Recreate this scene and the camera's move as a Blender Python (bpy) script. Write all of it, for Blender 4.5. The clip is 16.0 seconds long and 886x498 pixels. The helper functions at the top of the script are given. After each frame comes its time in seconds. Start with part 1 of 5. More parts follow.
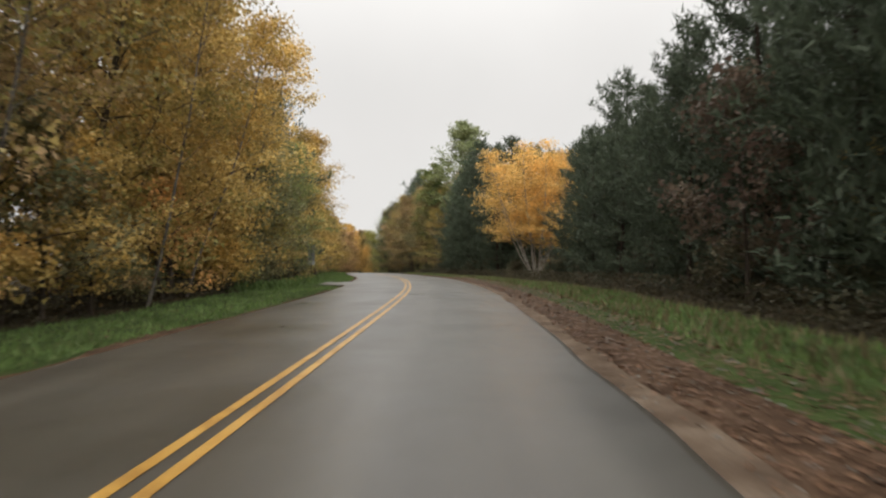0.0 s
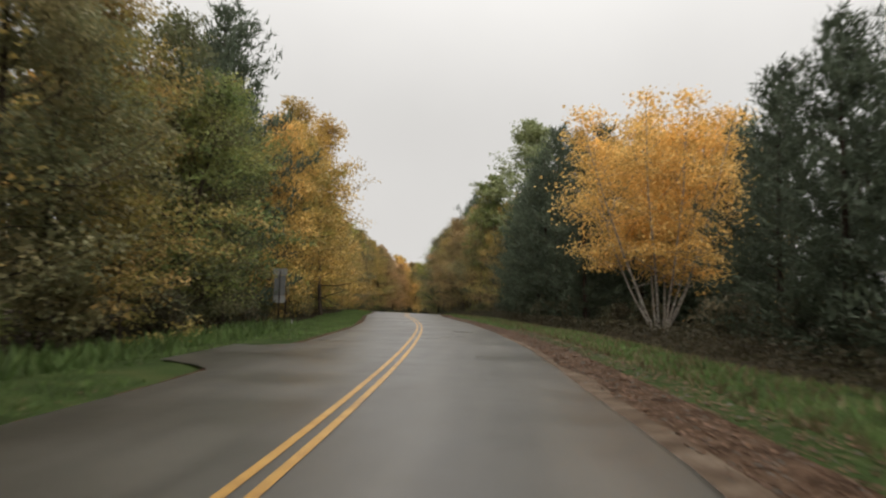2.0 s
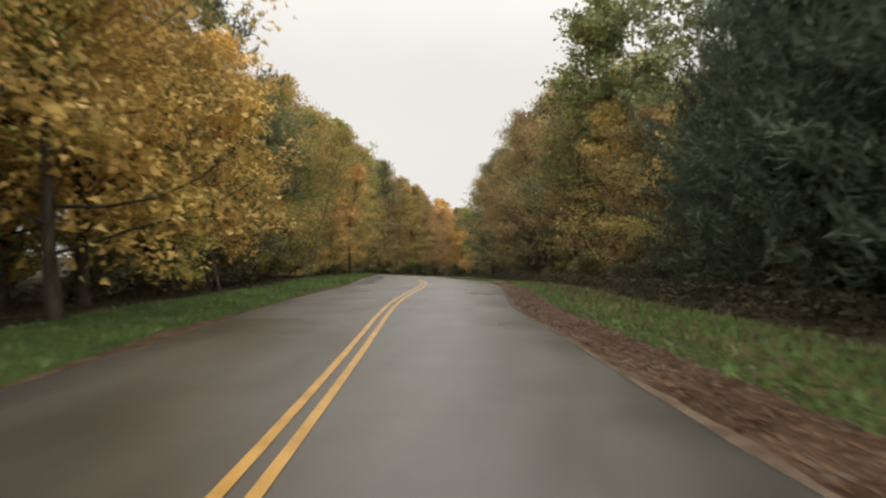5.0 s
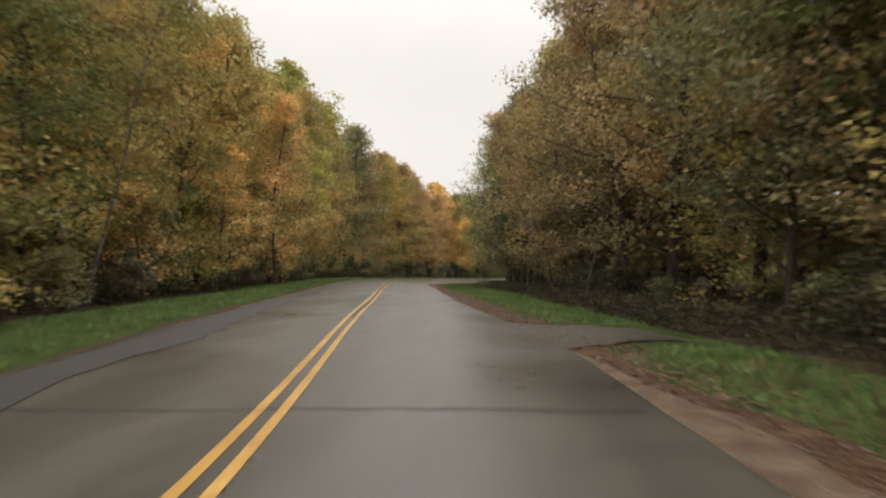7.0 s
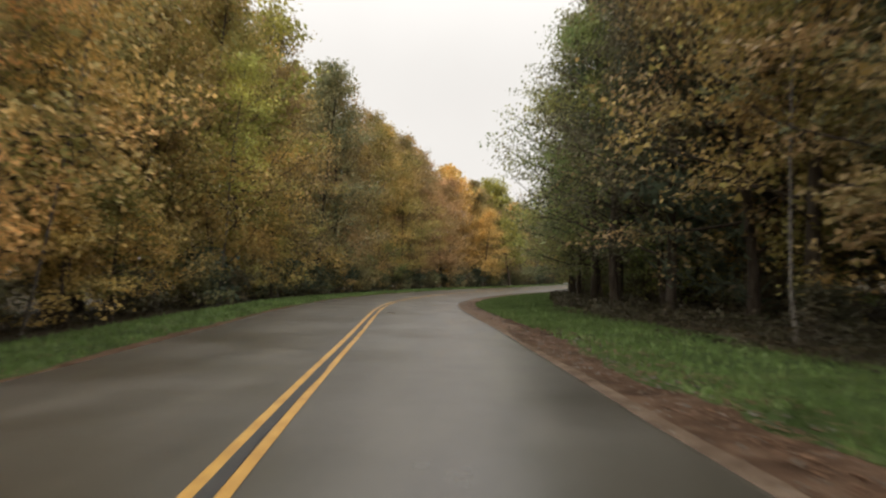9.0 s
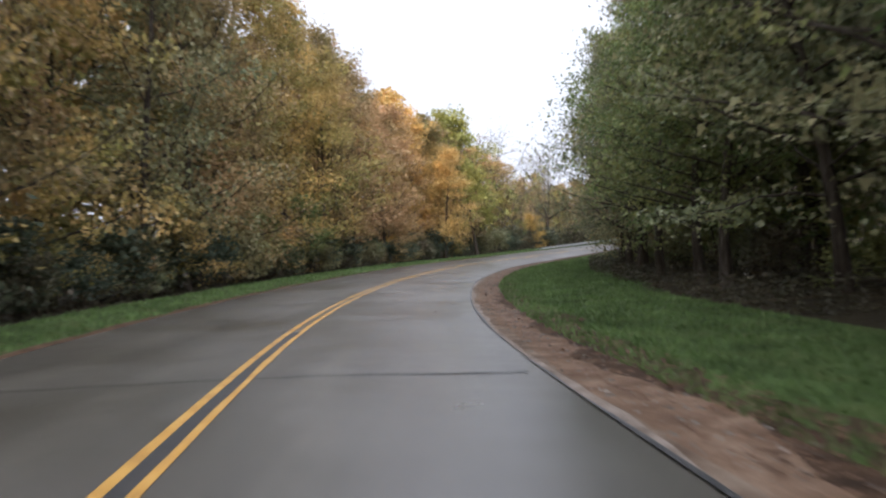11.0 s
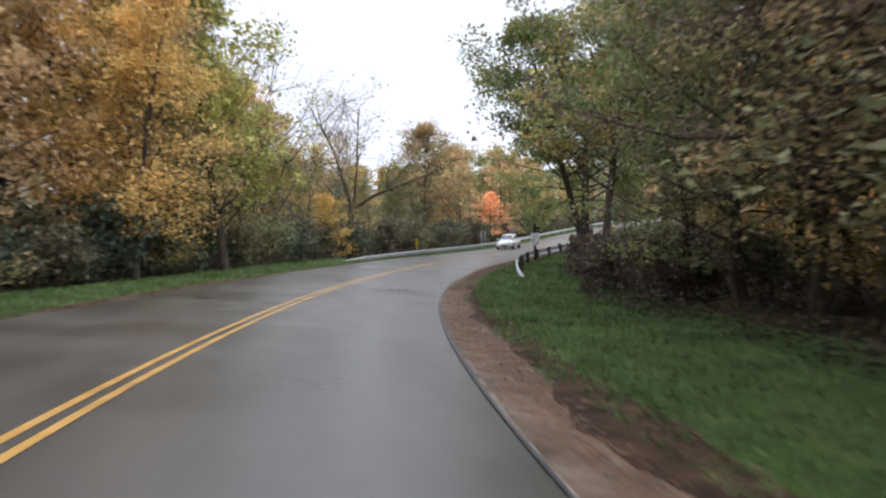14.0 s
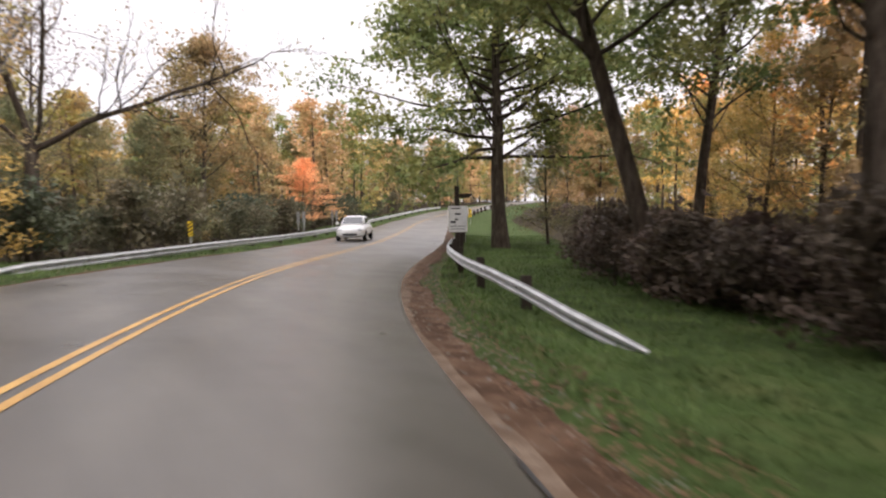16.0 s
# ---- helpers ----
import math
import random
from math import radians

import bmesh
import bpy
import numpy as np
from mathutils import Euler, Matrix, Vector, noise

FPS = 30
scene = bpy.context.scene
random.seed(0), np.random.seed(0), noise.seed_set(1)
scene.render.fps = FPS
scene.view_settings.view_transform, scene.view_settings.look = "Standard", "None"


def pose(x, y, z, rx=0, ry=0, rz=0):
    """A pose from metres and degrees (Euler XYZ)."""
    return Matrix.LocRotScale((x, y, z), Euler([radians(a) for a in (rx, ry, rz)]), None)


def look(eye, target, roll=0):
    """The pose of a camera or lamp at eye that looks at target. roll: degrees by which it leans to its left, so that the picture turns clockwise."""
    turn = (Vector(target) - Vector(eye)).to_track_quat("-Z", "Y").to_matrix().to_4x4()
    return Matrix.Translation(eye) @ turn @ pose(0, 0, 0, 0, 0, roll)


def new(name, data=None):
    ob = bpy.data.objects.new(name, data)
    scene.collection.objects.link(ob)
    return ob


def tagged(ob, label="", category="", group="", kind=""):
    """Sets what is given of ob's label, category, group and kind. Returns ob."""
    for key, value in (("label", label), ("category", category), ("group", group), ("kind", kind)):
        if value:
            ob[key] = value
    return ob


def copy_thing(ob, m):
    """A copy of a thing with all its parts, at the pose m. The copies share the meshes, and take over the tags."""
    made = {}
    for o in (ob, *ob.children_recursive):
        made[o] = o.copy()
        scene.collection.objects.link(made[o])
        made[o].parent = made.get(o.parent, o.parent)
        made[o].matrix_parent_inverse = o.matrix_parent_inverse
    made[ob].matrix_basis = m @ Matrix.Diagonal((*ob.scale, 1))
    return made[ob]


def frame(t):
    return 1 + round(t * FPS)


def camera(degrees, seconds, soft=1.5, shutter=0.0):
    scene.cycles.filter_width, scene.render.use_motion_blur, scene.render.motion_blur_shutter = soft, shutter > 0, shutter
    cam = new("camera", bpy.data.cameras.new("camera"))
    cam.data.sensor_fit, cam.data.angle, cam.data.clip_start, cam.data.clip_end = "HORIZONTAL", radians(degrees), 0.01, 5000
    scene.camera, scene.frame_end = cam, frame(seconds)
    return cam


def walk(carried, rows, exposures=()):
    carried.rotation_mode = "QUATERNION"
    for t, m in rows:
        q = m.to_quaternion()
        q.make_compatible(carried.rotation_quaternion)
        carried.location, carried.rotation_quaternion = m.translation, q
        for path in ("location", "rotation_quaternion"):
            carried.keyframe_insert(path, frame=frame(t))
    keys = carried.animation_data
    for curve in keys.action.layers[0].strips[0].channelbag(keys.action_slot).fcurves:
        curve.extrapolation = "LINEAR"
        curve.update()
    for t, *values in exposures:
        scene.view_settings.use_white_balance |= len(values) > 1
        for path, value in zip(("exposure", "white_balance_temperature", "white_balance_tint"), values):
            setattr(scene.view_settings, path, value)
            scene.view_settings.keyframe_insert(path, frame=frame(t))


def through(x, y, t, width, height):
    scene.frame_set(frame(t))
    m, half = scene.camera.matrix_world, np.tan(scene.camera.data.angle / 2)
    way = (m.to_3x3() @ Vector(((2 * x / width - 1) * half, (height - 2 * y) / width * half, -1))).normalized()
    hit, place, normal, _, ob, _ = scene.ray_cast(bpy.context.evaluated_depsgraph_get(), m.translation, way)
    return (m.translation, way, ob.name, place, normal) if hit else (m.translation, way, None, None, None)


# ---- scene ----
cam = camera(63.8, 16.0, 2.2, 0.35)
METRES, EYE, TILT, LEAN, TURN = 238.0, 1.25, 2.0, 0.0, 0.0
EXPOSURES = [(0.0, 0.07, 6700, 10), (1.5, 0.05, 6800, 11), (2.4, -0.22, 6700, 9), (3.0, 0.07, 6800, 9), (4.5, 0.13, 6850, 10), (7.0, 0.24, 6950, 11), (8.5, 0.19, 6980, 10), (11.0, 0.62, 5720, 15), (12.6, 0.70, 5660, 15), (14.0, 0.56, 5740, 14), (15.0, 0.46, 6250, 18), (15.5, 0.62, 6400, 19), (16.0, 0.68, 6500, 20)]
ROWS = [
    (0, 0.00015, -0.00001, -0.00015, -0.04, -0.20, -0.09),
    (0.5, 0.00101, 0.02450, -0.00038, 1.69, -0.10, -0.35),
    (1, 0.00157, 0.05030, -0.00071, 3.16, 0.49, -0.49),
    (1.5, 0.00151, 0.07731, -0.00118, 3.76, 1.87, -0.54),
    (2, 0.00105, 0.10591, -0.00165, 4.80, 2.69, -1.47),
    (2.5, -0.00010, 0.13592, -0.00211, 6.40, 1.76, -2.52),
    (3, -0.00226, 0.16683, -0.00318, 8.24, -0.08, -3.36),
    (3.5, -0.00527, 0.19839, -0.00399, 8.76, -0.41, -2.55),
    (4, -0.00892, 0.23080, -0.00499, 9.08, -0.07, -1.60),
    (4.5, -0.01296, 0.26295, -0.00596, 9.01, -0.71, -0.13),
    (7, -0.03507, 0.42370, -0.01022, 8.83, -1.31, 0.59),
    (7.5, -0.04158, 0.45682, -0.01147, 7.44, -1.11, 0.88),
    (8, -0.04876, 0.49009, -0.01312, 9.96, 0.14, 0.88),
    (8.5, -0.05595, 0.52205, -0.01488, 9.82, -0.18, 1.74),
    (11, -0.08853, 0.67809, -0.02293, 3.65, -3.58, 4.80),
    (11.5, -0.09346, 0.70820, -0.02476, -0.16, -4.35, 5.56),
    (12, -0.09669, 0.73840, -0.02680, -4.37, -4.60, 5.28),
    (12.5, -0.09877, 0.76911, -0.02878, -9.09, -4.81, 3.33),
    (13, -0.09876, 0.79964, -0.03066, -12.32, -4.30, 1.44),
    (13.5, -0.09728, 0.83120, -0.03267, -13.91, -4.01, 1.05),
    (14, -0.09370, 0.86264, -0.03458, -16.36, -3.95, 0.97),
    (14.5, -0.08888, 0.89249, -0.03659, -19.29, -4.59, 0.81),
    (15, -0.08246, 0.92267, -0.03879, -23.87, -5.17, 0.87),
    (15.5, -0.07379, 0.95430, -0.04111, -30.17, -5.77, 0.92),
    (16, -0.06254, 0.98600, -0.04323, -33.74, -4.78, -0.13),
]
walk(cam, [(t, pose(0, 0, EYE, TILT, LEAN, TURN) @ pose(METRES * x, METRES * y, METRES * z, 90 + pitch, roll, yaw)) for t, x, y, z, yaw, pitch, roll in ROWS], EXPOSURES)

# ---------------------------------------------------------------- light
SUN_UP, SUN_ROUND = radians(32), radians(170)
world = bpy.data.worlds.new("overcast_sky")
scene.world = world
world.use_nodes = True
wn, wl = world.node_tree.nodes, world.node_tree.links
wn.clear()
w_out = wn.new("ShaderNodeOutputWorld")
w_bg = wn.new("ShaderNodeBackground")
w_sky = wn.new("ShaderNodeTexSky")
w_sky.sky_type, w_sky.sun_disc = "NISHITA", False
w_sky.sun_elevation, w_sky.sun_rotation = SUN_UP, SUN_ROUND
w_grey = wn.new("ShaderNodeHueSaturation")
w_grey.inputs["Saturation"].default_value = 0.06
w_co = wn.new("ShaderNodeTexCoord")
w_cloud = wn.new("ShaderNodeTexNoise")
w_cloud.inputs["Scale"].default_value = 1.6
w_cloud.inputs["Detail"].default_value = 5
w_ramp = wn.new("ShaderNodeMapRange")
w_ramp.inputs["From Min"].default_value, w_ramp.inputs["From Max"].default_value = 0.3, 0.7
w_ramp.inputs["To Min"].default_value, w_ramp.inputs["To Max"].default_value = 7.6, 9.0
w_mix = wn.new("ShaderNodeMix")
w_mix.data_type = "RGBA"
w_mix.inputs["Factor"].default_value = 0.88
wl.new(w_sky.outputs["Color"], w_grey.inputs["Color"])
wl.new(w_co.outputs["Generated"], w_cloud.inputs["Vector"])
wl.new(w_cloud.outputs["Fac"], w_ramp.inputs["Value"])
wl.new(w_grey.outputs["Color"], w_mix.inputs["A"])
wl.new(w_ramp.outputs["Result"], w_mix.inputs["B"])
w_sep = wn.new("ShaderNodeSeparateXYZ")
w_up = wn.new("ShaderNodeMapRange")
w_up.interpolation_type = "SMOOTHSTEP"
w_up.inputs["From Min"].default_value, w_up.inputs["From Max"].default_value = 0.2, 1.0
w_up.inputs["To Min"].default_value, w_up.inputs["To Max"].default_value = 0.86, 2.4
w_mul = wn.new("ShaderNodeMix")
w_mul.data_type, w_mul.blend_type = "RGBA", "MULTIPLY"
w_mul.inputs["Factor"].default_value = 1.0
wl.new(w_co.outputs["Generated"], w_sep.inputs["Vector"])
wl.new(w_sep.outputs["Z"], w_up.inputs["Value"])
wl.new(w_mix.outputs["Result"], w_mul.inputs["A"])
wl.new(w_up.outputs["Result"], w_mul.inputs["B"])
wl.new(w_mul.outputs["Result"], w_bg.inputs["Color"])
w_bg.inputs["Strength"].default_value = 0.105
wl.new(w_bg.outputs["Background"], w_out.inputs["Surface"])

sun = new("sun", bpy.data.lights.new("sun", "SUN"))
sun.data.energy, sun.data.angle, sun.data.color = 1.5, radians(60), (1.0, 0.97, 0.93)
sun.matrix_world = look((0, 0, 60), (-60 * math.cos(SUN_UP) * math.sin(SUN_ROUND), -60 * math.cos(SUN_UP) * math.cos(SUN_ROUND), 60 - 60 * math.sin(SUN_UP)))


# ---------------------------------------------------------------- materials
def node_mat(name, rough=0.8, spec=0.3, metal=0.0):
    m = bpy.data.materials.new(name)
    m.use_nodes = True
    b = m.node_tree.nodes["Principled BSDF"]
    b.inputs["Roughness"].default_value = rough
    b.inputs["Specular IOR Level"].default_value = spec
    b.inputs["Metallic"].default_value = metal
    return m, m.node_tree.nodes, m.node_tree.links, b


def noise_node(n, l, scale, detail=4.0, rough=0.55, stretch=None):
    co = n.new("ShaderNodeTexCoord")
    t = n.new("ShaderNodeTexNoise")
    t.inputs["Scale"].default_value, t.inputs["Detail"].default_value, t.inputs["Roughness"].default_value = scale, detail, rough
    if stretch:
        mp = n.new("ShaderNodeMapping")
        mp.inputs["Scale"].default_value = stretch
        l.new(co.outputs["Object"], mp.inputs["Vector"])
        l.new(mp.outputs["Vector"], t.inputs["Vector"])
    else:
        l.new(co.outputs["Object"], t.inputs["Vector"])
    return t.outputs["Fac"]


def ramp_node(n, l, fac, stops):
    r = n.new("ShaderNodeValToRGB")
    el = r.color_ramp.elements
    while len(el) < len(stops):
        el.new(0.5)
    for e, (p, c) in zip(el, stops):
        e.position, e.color = p, (*c, 1)
    l.new(fac, r.inputs["Fac"])
    return r.outputs["Color"]


def mix_node(n, l, fac, a, b, blend="MIX"):
    m = n.new("ShaderNodeMix")
    m.data_type, m.blend_type = "RGBA", blend
    for sock, v in (("Factor", fac), ("A", a), ("B", b)):
        if isinstance(v, (int, float)):
            m.inputs[sock].default_value = v
        elif isinstance(v, tuple):
            m.inputs[sock].default_value = (*v, 1)
        else:
            l.new(v, m.inputs[sock])
    return m.outputs["Result"]


def bump_node(n, l, b, height, strength=0.3, dist=0.02):
    u = n.new("ShaderNodeBump")
    u.inputs["Strength"].default_value, u.inputs["Distance"].default_value = strength, dist
    l.new(height, u.inputs["Height"])
    l.new(u.outputs["Normal"], b.inputs["Normal"])


def surface(name, dark, mid, light, scale=3.0, fine=60.0, rough=0.85, spec=0.25, bump=0.3, metal=0.0, stretch=None, dist=0.01):
    """Two scales of noise over three tones, with fine relief."""
    m, n, l, b = node_mat(name, rough, spec, metal)
    big = noise_node(n, l, scale, 5, 0.6, stretch)
    small = noise_node(n, l, fine, 3, 0.6, stretch)
    c = ramp_node(n, l, big, [(0.3, dark), (0.5, mid), (0.7, light)])
    g = ramp_node(n, l, small, [(0.3, (0.72, 0.72, 0.72)), (0.7, (1.2, 1.2, 1.2))])
    l.new(mix_node(n, l, 1.0, c, g, "MULTIPLY"), b.inputs["Base Color"])
    bump_node(n, l, b, small, bump, dist)
    return m


def leaf_mat(name, a, b_, c, spread=0.32, through=0.65, other=None, share=0.5):
    """Leaves: each leaf takes its tone from its island, each tree shifts as a whole, and a second tone comes in patches."""
    m = bpy.data.materials.new(name)
    m.use_nodes = True
    n, l = m.node_tree.nodes, m.node_tree.links
    n.clear()
    out = n.new("ShaderNodeOutputMaterial")
    geo = n.new("ShaderNodeNewGeometry")
    info = n.new("ShaderNodeObjectInfo")
    co = n.new("ShaderNodeTexCoord")
    far = n.new("ShaderNodeMath")
    far.operation = "MULTIPLY"
    far.inputs[1].default_value = 97.0
    l.new(info.outputs["Random"], far.inputs[0])
    move = n.new("ShaderNodeVectorMath")
    l.new(co.outputs["Object"], move.inputs[0])
    l.new(far.outputs["Value"], move.inputs[1])

    def patchy(scale):
        t = n.new("ShaderNodeTexNoise")
        t.inputs["Scale"].default_value, t.inputs["Detail"].default_value = scale, 3
        l.new(move.outputs["Vector"], t.inputs["Vector"])
        return t.outputs["Fac"]

    tone = ramp_node(n, l, geo.outputs["Random Per Island"], [(0.0, tuple((u + 2 * v) / 3 for u, v in zip(a, b_))), (0.5, b_), (1.0, tuple((u + 2 * v) / 3 for u, v in zip(c, b_)))])
    if other:
        wide = n.new("ShaderNodeMapRange")
        wide.inputs["From Min"].default_value, wide.inputs["From Max"].default_value = 0.40, 0.62
        wide.inputs["To Min"].default_value, wide.inputs["To Max"].default_value = 0.0, min(1.0, share * 1.6)
        l.new(patchy(0.38), wide.inputs["Value"])
        second = ramp_node(n, l, geo.outputs["Random Per Island"], [(0.0, tuple(v * 0.75 for v in other)), (0.5, other), (1.0, tuple(v * 1.25 for v in other))])
        tone = mix_node(n, l, wide.outputs["Result"], tone, second)
    shift = n.new("ShaderNodeMapRange")
    shift.inputs["From Min"].default_value, shift.inputs["From Max"].default_value = 0.3, 0.7
    shift.inputs["To Min"].default_value, shift.inputs["To Max"].default_value = 1 - spread, 1 + spread
    l.new(patchy(0.8), shift.inputs["Value"])
    own = n.new("ShaderNodeMapRange")
    own.inputs["To Min"].default_value, own.inputs["To Max"].default_value = 0.8, 1.2
    l.new(info.outputs["Random"], own.inputs["Value"])
    mul = n.new("ShaderNodeMath")
    mul.operation = "MULTIPLY"
    l.new(shift.outputs["Result"], mul.inputs[0])
    l.new(own.outputs["Result"], mul.inputs[1])
    hs = n.new("ShaderNodeHueSaturation")
    hs.inputs["Saturation"].default_value = 0.9
    l.new(mul.outputs["Value"], hs.inputs["Value"])
    l.new(tone, hs.inputs["Color"])
    thin = mix_node(n, l, 1.0, hs.outputs["Color"], (through, through, through), "MULTIPLY")
    dif = n.new("ShaderNodeBsdfPrincipled")
    dif.inputs["Roughness"].default_value = 0.55
    dif.inputs["Specular IOR Level"].default_value = 0.12
    tra = n.new("ShaderNodeBsdfTranslucent")
    add = n.new("ShaderNodeAddShader")
    l.new(hs.outputs["Color"], dif.inputs["Base Color"])
    l.new(thin, tra.inputs["Color"])
    l.new(dif.outputs["BSDF"], add.inputs[0])
    l.new(tra.outputs["BSDF"], add.inputs[1])
    l.new(add.outputs["Shader"], out.inputs["Surface"])
    return m


def asphalt_mat():
    m, n, l, b = node_mat("worn_asphalt", 0.4, 0.6)
    big = noise_node(n, l, 0.35, 4, 0.6)
    streak = noise_node(n, l, 1.0, 4, 0.6, (1.6, 0.10, 1))
    grit = noise_node(n, l, 90, 3, 0.7)
    c = ramp_node(n, l, streak, [(0.3, (0.051, 0.045, 0.036)), (0.55, (0.067, 0.060, 0.048)), (0.75, (0.082, 0.074, 0.060))])
    p = ramp_node(n, l, big, [(0.35, (0.82, 0.82, 0.82)), (0.65, (1.12, 1.12, 1.12))])
    g = ramp_node(n, l, grit, [(0.3, (0.7, 0.7, 0.7)), (0.7, (1.3, 1.3, 1.3))])
    lane = n.new("ShaderNodeAttribute")
    lane.attribute_name = "across"
    track = lane.outputs["Fac"]
    for op, value in (("ABSOLUTE", 0.0), ("SUBTRACT", 0.95), ("MULTIPLY", 4.19), ("COSINE", 0.0)):
        step = n.new("ShaderNodeMath")
        step.operation = op
        step.inputs[1].default_value = value
        l.new(track, step.inputs[0])
        track = step.outputs["Value"]
    t = ramp_node(n, l, track, [(0.0, (0.90, 0.90, 0.90)), (1.0, (1.07, 1.07, 1.07))])
    worn = mix_node(n, l, 1.0, mix_node(n, l, 1.0, c, p, "MULTIPLY"), t, "MULTIPLY")
    l.new(mix_node(n, l, 1.0, worn, g, "MULTIPLY"), b.inputs["Base Color"])
    r = n.new("ShaderNodeMapRange")
    r.inputs["From Min"].default_value, r.inputs["From Max"].default_value = 0.3, 0.7
    r.inputs["To Min"].default_value, r.inputs["To Max"].default_value = 0.27, 0.44
    l.new(big, r.inputs["Value"])
    l.new(r.outputs["Result"], b.inputs["Roughness"])
    bump_node(n, l, b, grit, 0.25, 0.006)
    return m


ASPHALT = asphalt_mat()
SEAL = surface("dark_crack_sealant", (0.012, 0.012, 0.012), (0.02, 0.019, 0.018), (0.035, 0.033, 0.03), 6, 80, 0.55, 0.4)
PATCH = surface("darker_patched_asphalt", (0.030, 0.028, 0.025), (0.037, 0.034, 0.030), (0.046, 0.043, 0.038), 1.5, 90, 0.6, 0.4)
YELLOW = surface("worn_yellow_road_paint", (0.32, 0.165, 0.03), (0.46, 0.25, 0.045), (0.55, 0.33, 0.08), 2.5, 40, 0.4, 0.5)
SANDY = surface("sandy_bare_earth", (0.088, 0.054, 0.034), (0.135, 0.086, 0.055), (0.195, 0.135, 0.092), 2.2, 30, 0.95, 0.1, 0.9, dist=0.03)
GRAVEL = surface("pale_sandy_gravel", (0.075, 0.050, 0.034), (0.135, 0.097, 0.068), (0.20, 0.152, 0.112), 2.2, 55, 0.95, 0.1, 0.7, dist=0.03)
PALE = surface("pale_sandy_concrete", (0.10, 0.075, 0.055), (0.175, 0.14, 0.112), (0.25, 0.21, 0.175), 2.5, 45, 0.9, 0.15, 0.5, dist=0.02)
DIRT = surface("sandy_brown_shoulder_dirt", (0.038, 0.022, 0.013), (0.078, 0.046, 0.028), (0.135, 0.088, 0.058), 1.8, 45, 0.95, 0.1, 0.7, dist=0.03)
DARK_LITTER = surface("dark_wet_leaf_litter", (0.022, 0.014, 0.009), (0.050, 0.030, 0.018), (0.095, 0.058, 0.034), 2.4, 35, 0.95, 0.1, 0.9, dist=0.03)
GRASS_SOIL = surface("mown_grass_turf", (0.028, 0.042, 0.012), (0.045, 0.072, 0.020), (0.075, 0.090, 0.030), 0.9, 40, 0.95, 0.1, 0.8, dist=0.04)
LITTER = surface("forest_floor_litter", (0.020, 0.017, 0.010), (0.038, 0.030, 0.016), (0.070, 0.052, 0.026), 0.7, 25, 0.95, 0.1, 0.9, dist=0.05)
BARK = surface("grey_brown_bark", (0.035, 0.027, 0.020), (0.07, 0.055, 0.042), (0.12, 0.10, 0.08), 2.0, 18, 0.95, 0.1, 0.9, stretch=(4, 4, 0.7), dist=0.03)
PALE_BARK = surface("pale_birch_bark", (0.14, 0.12, 0.10), (0.34, 0.31, 0.27), (0.50, 0.47, 0.42), 2.5, 12, 0.85, 0.15, 0.5, stretch=(1, 1, 3))
GREY_BARK = surface("greyed_birch_bark", (0.06, 0.052, 0.045), (0.15, 0.135, 0.115), (0.26, 0.235, 0.20), 2.5, 12, 0.9, 0.1, 0.5, stretch=(1, 1, 3))
PINE_BARK = surface("dark_pine_bark", (0.020, 0.015, 0.012), (0.045, 0.032, 0.025), (0.075, 0.055, 0.042), 2.0, 15, 0.95, 0.1, 0.9, stretch=(4, 4, 0.8), dist=0.03)
STEEL = surface("weathered_galvanised_steel", (0.34, 0.35, 0.35), (0.46, 0.47, 0.47), (0.58, 0.59, 0.59), 2.5, 60, 0.5, 0.5, 0.1, 0.35)
TIMBER = surface("dark_treated_timber", (0.018, 0.013, 0.010), (0.035, 0.026, 0.020), (0.06, 0.046, 0.036), 5, 40, 0.9, 0.2, 0.5, stretch=(3, 3, 0.4))
SIGN_BACK = surface("dull_aluminium_sign_back", (0.17, 0.17, 0.16), (0.23, 0.23, 0.22), (0.29, 0.29, 0.28), 2, 50, 0.5, 0.4, 0.05, 0.2)
BARE_GREY = surface("weathered_dark_grey_sign_back", (0.08, 0.08, 0.078), (0.12, 0.12, 0.115), (0.16, 0.16, 0.15), 2, 50, 0.6, 0.3, 0.05)
SIGN_WHITE = surface("white_sign_sheeting", (0.62, 0.62, 0.60), (0.74, 0.74, 0.72), (0.80, 0.80, 0.78), 3, 60, 0.5, 0.3, 0.05)
SIGN_YELLOW = surface("yellow_sign_sheeting", (0.62, 0.40, 0.02), (0.74, 0.50, 0.03), (0.80, 0.56, 0.05), 3, 60, 0.5, 0.3, 0.05)
BLACK = surface("black_sign_print", (0.010, 0.010, 0.010), (0.016, 0.016, 0.016), (0.025, 0.025, 0.025), 3, 60, 0.6, 0.3, 0.05)

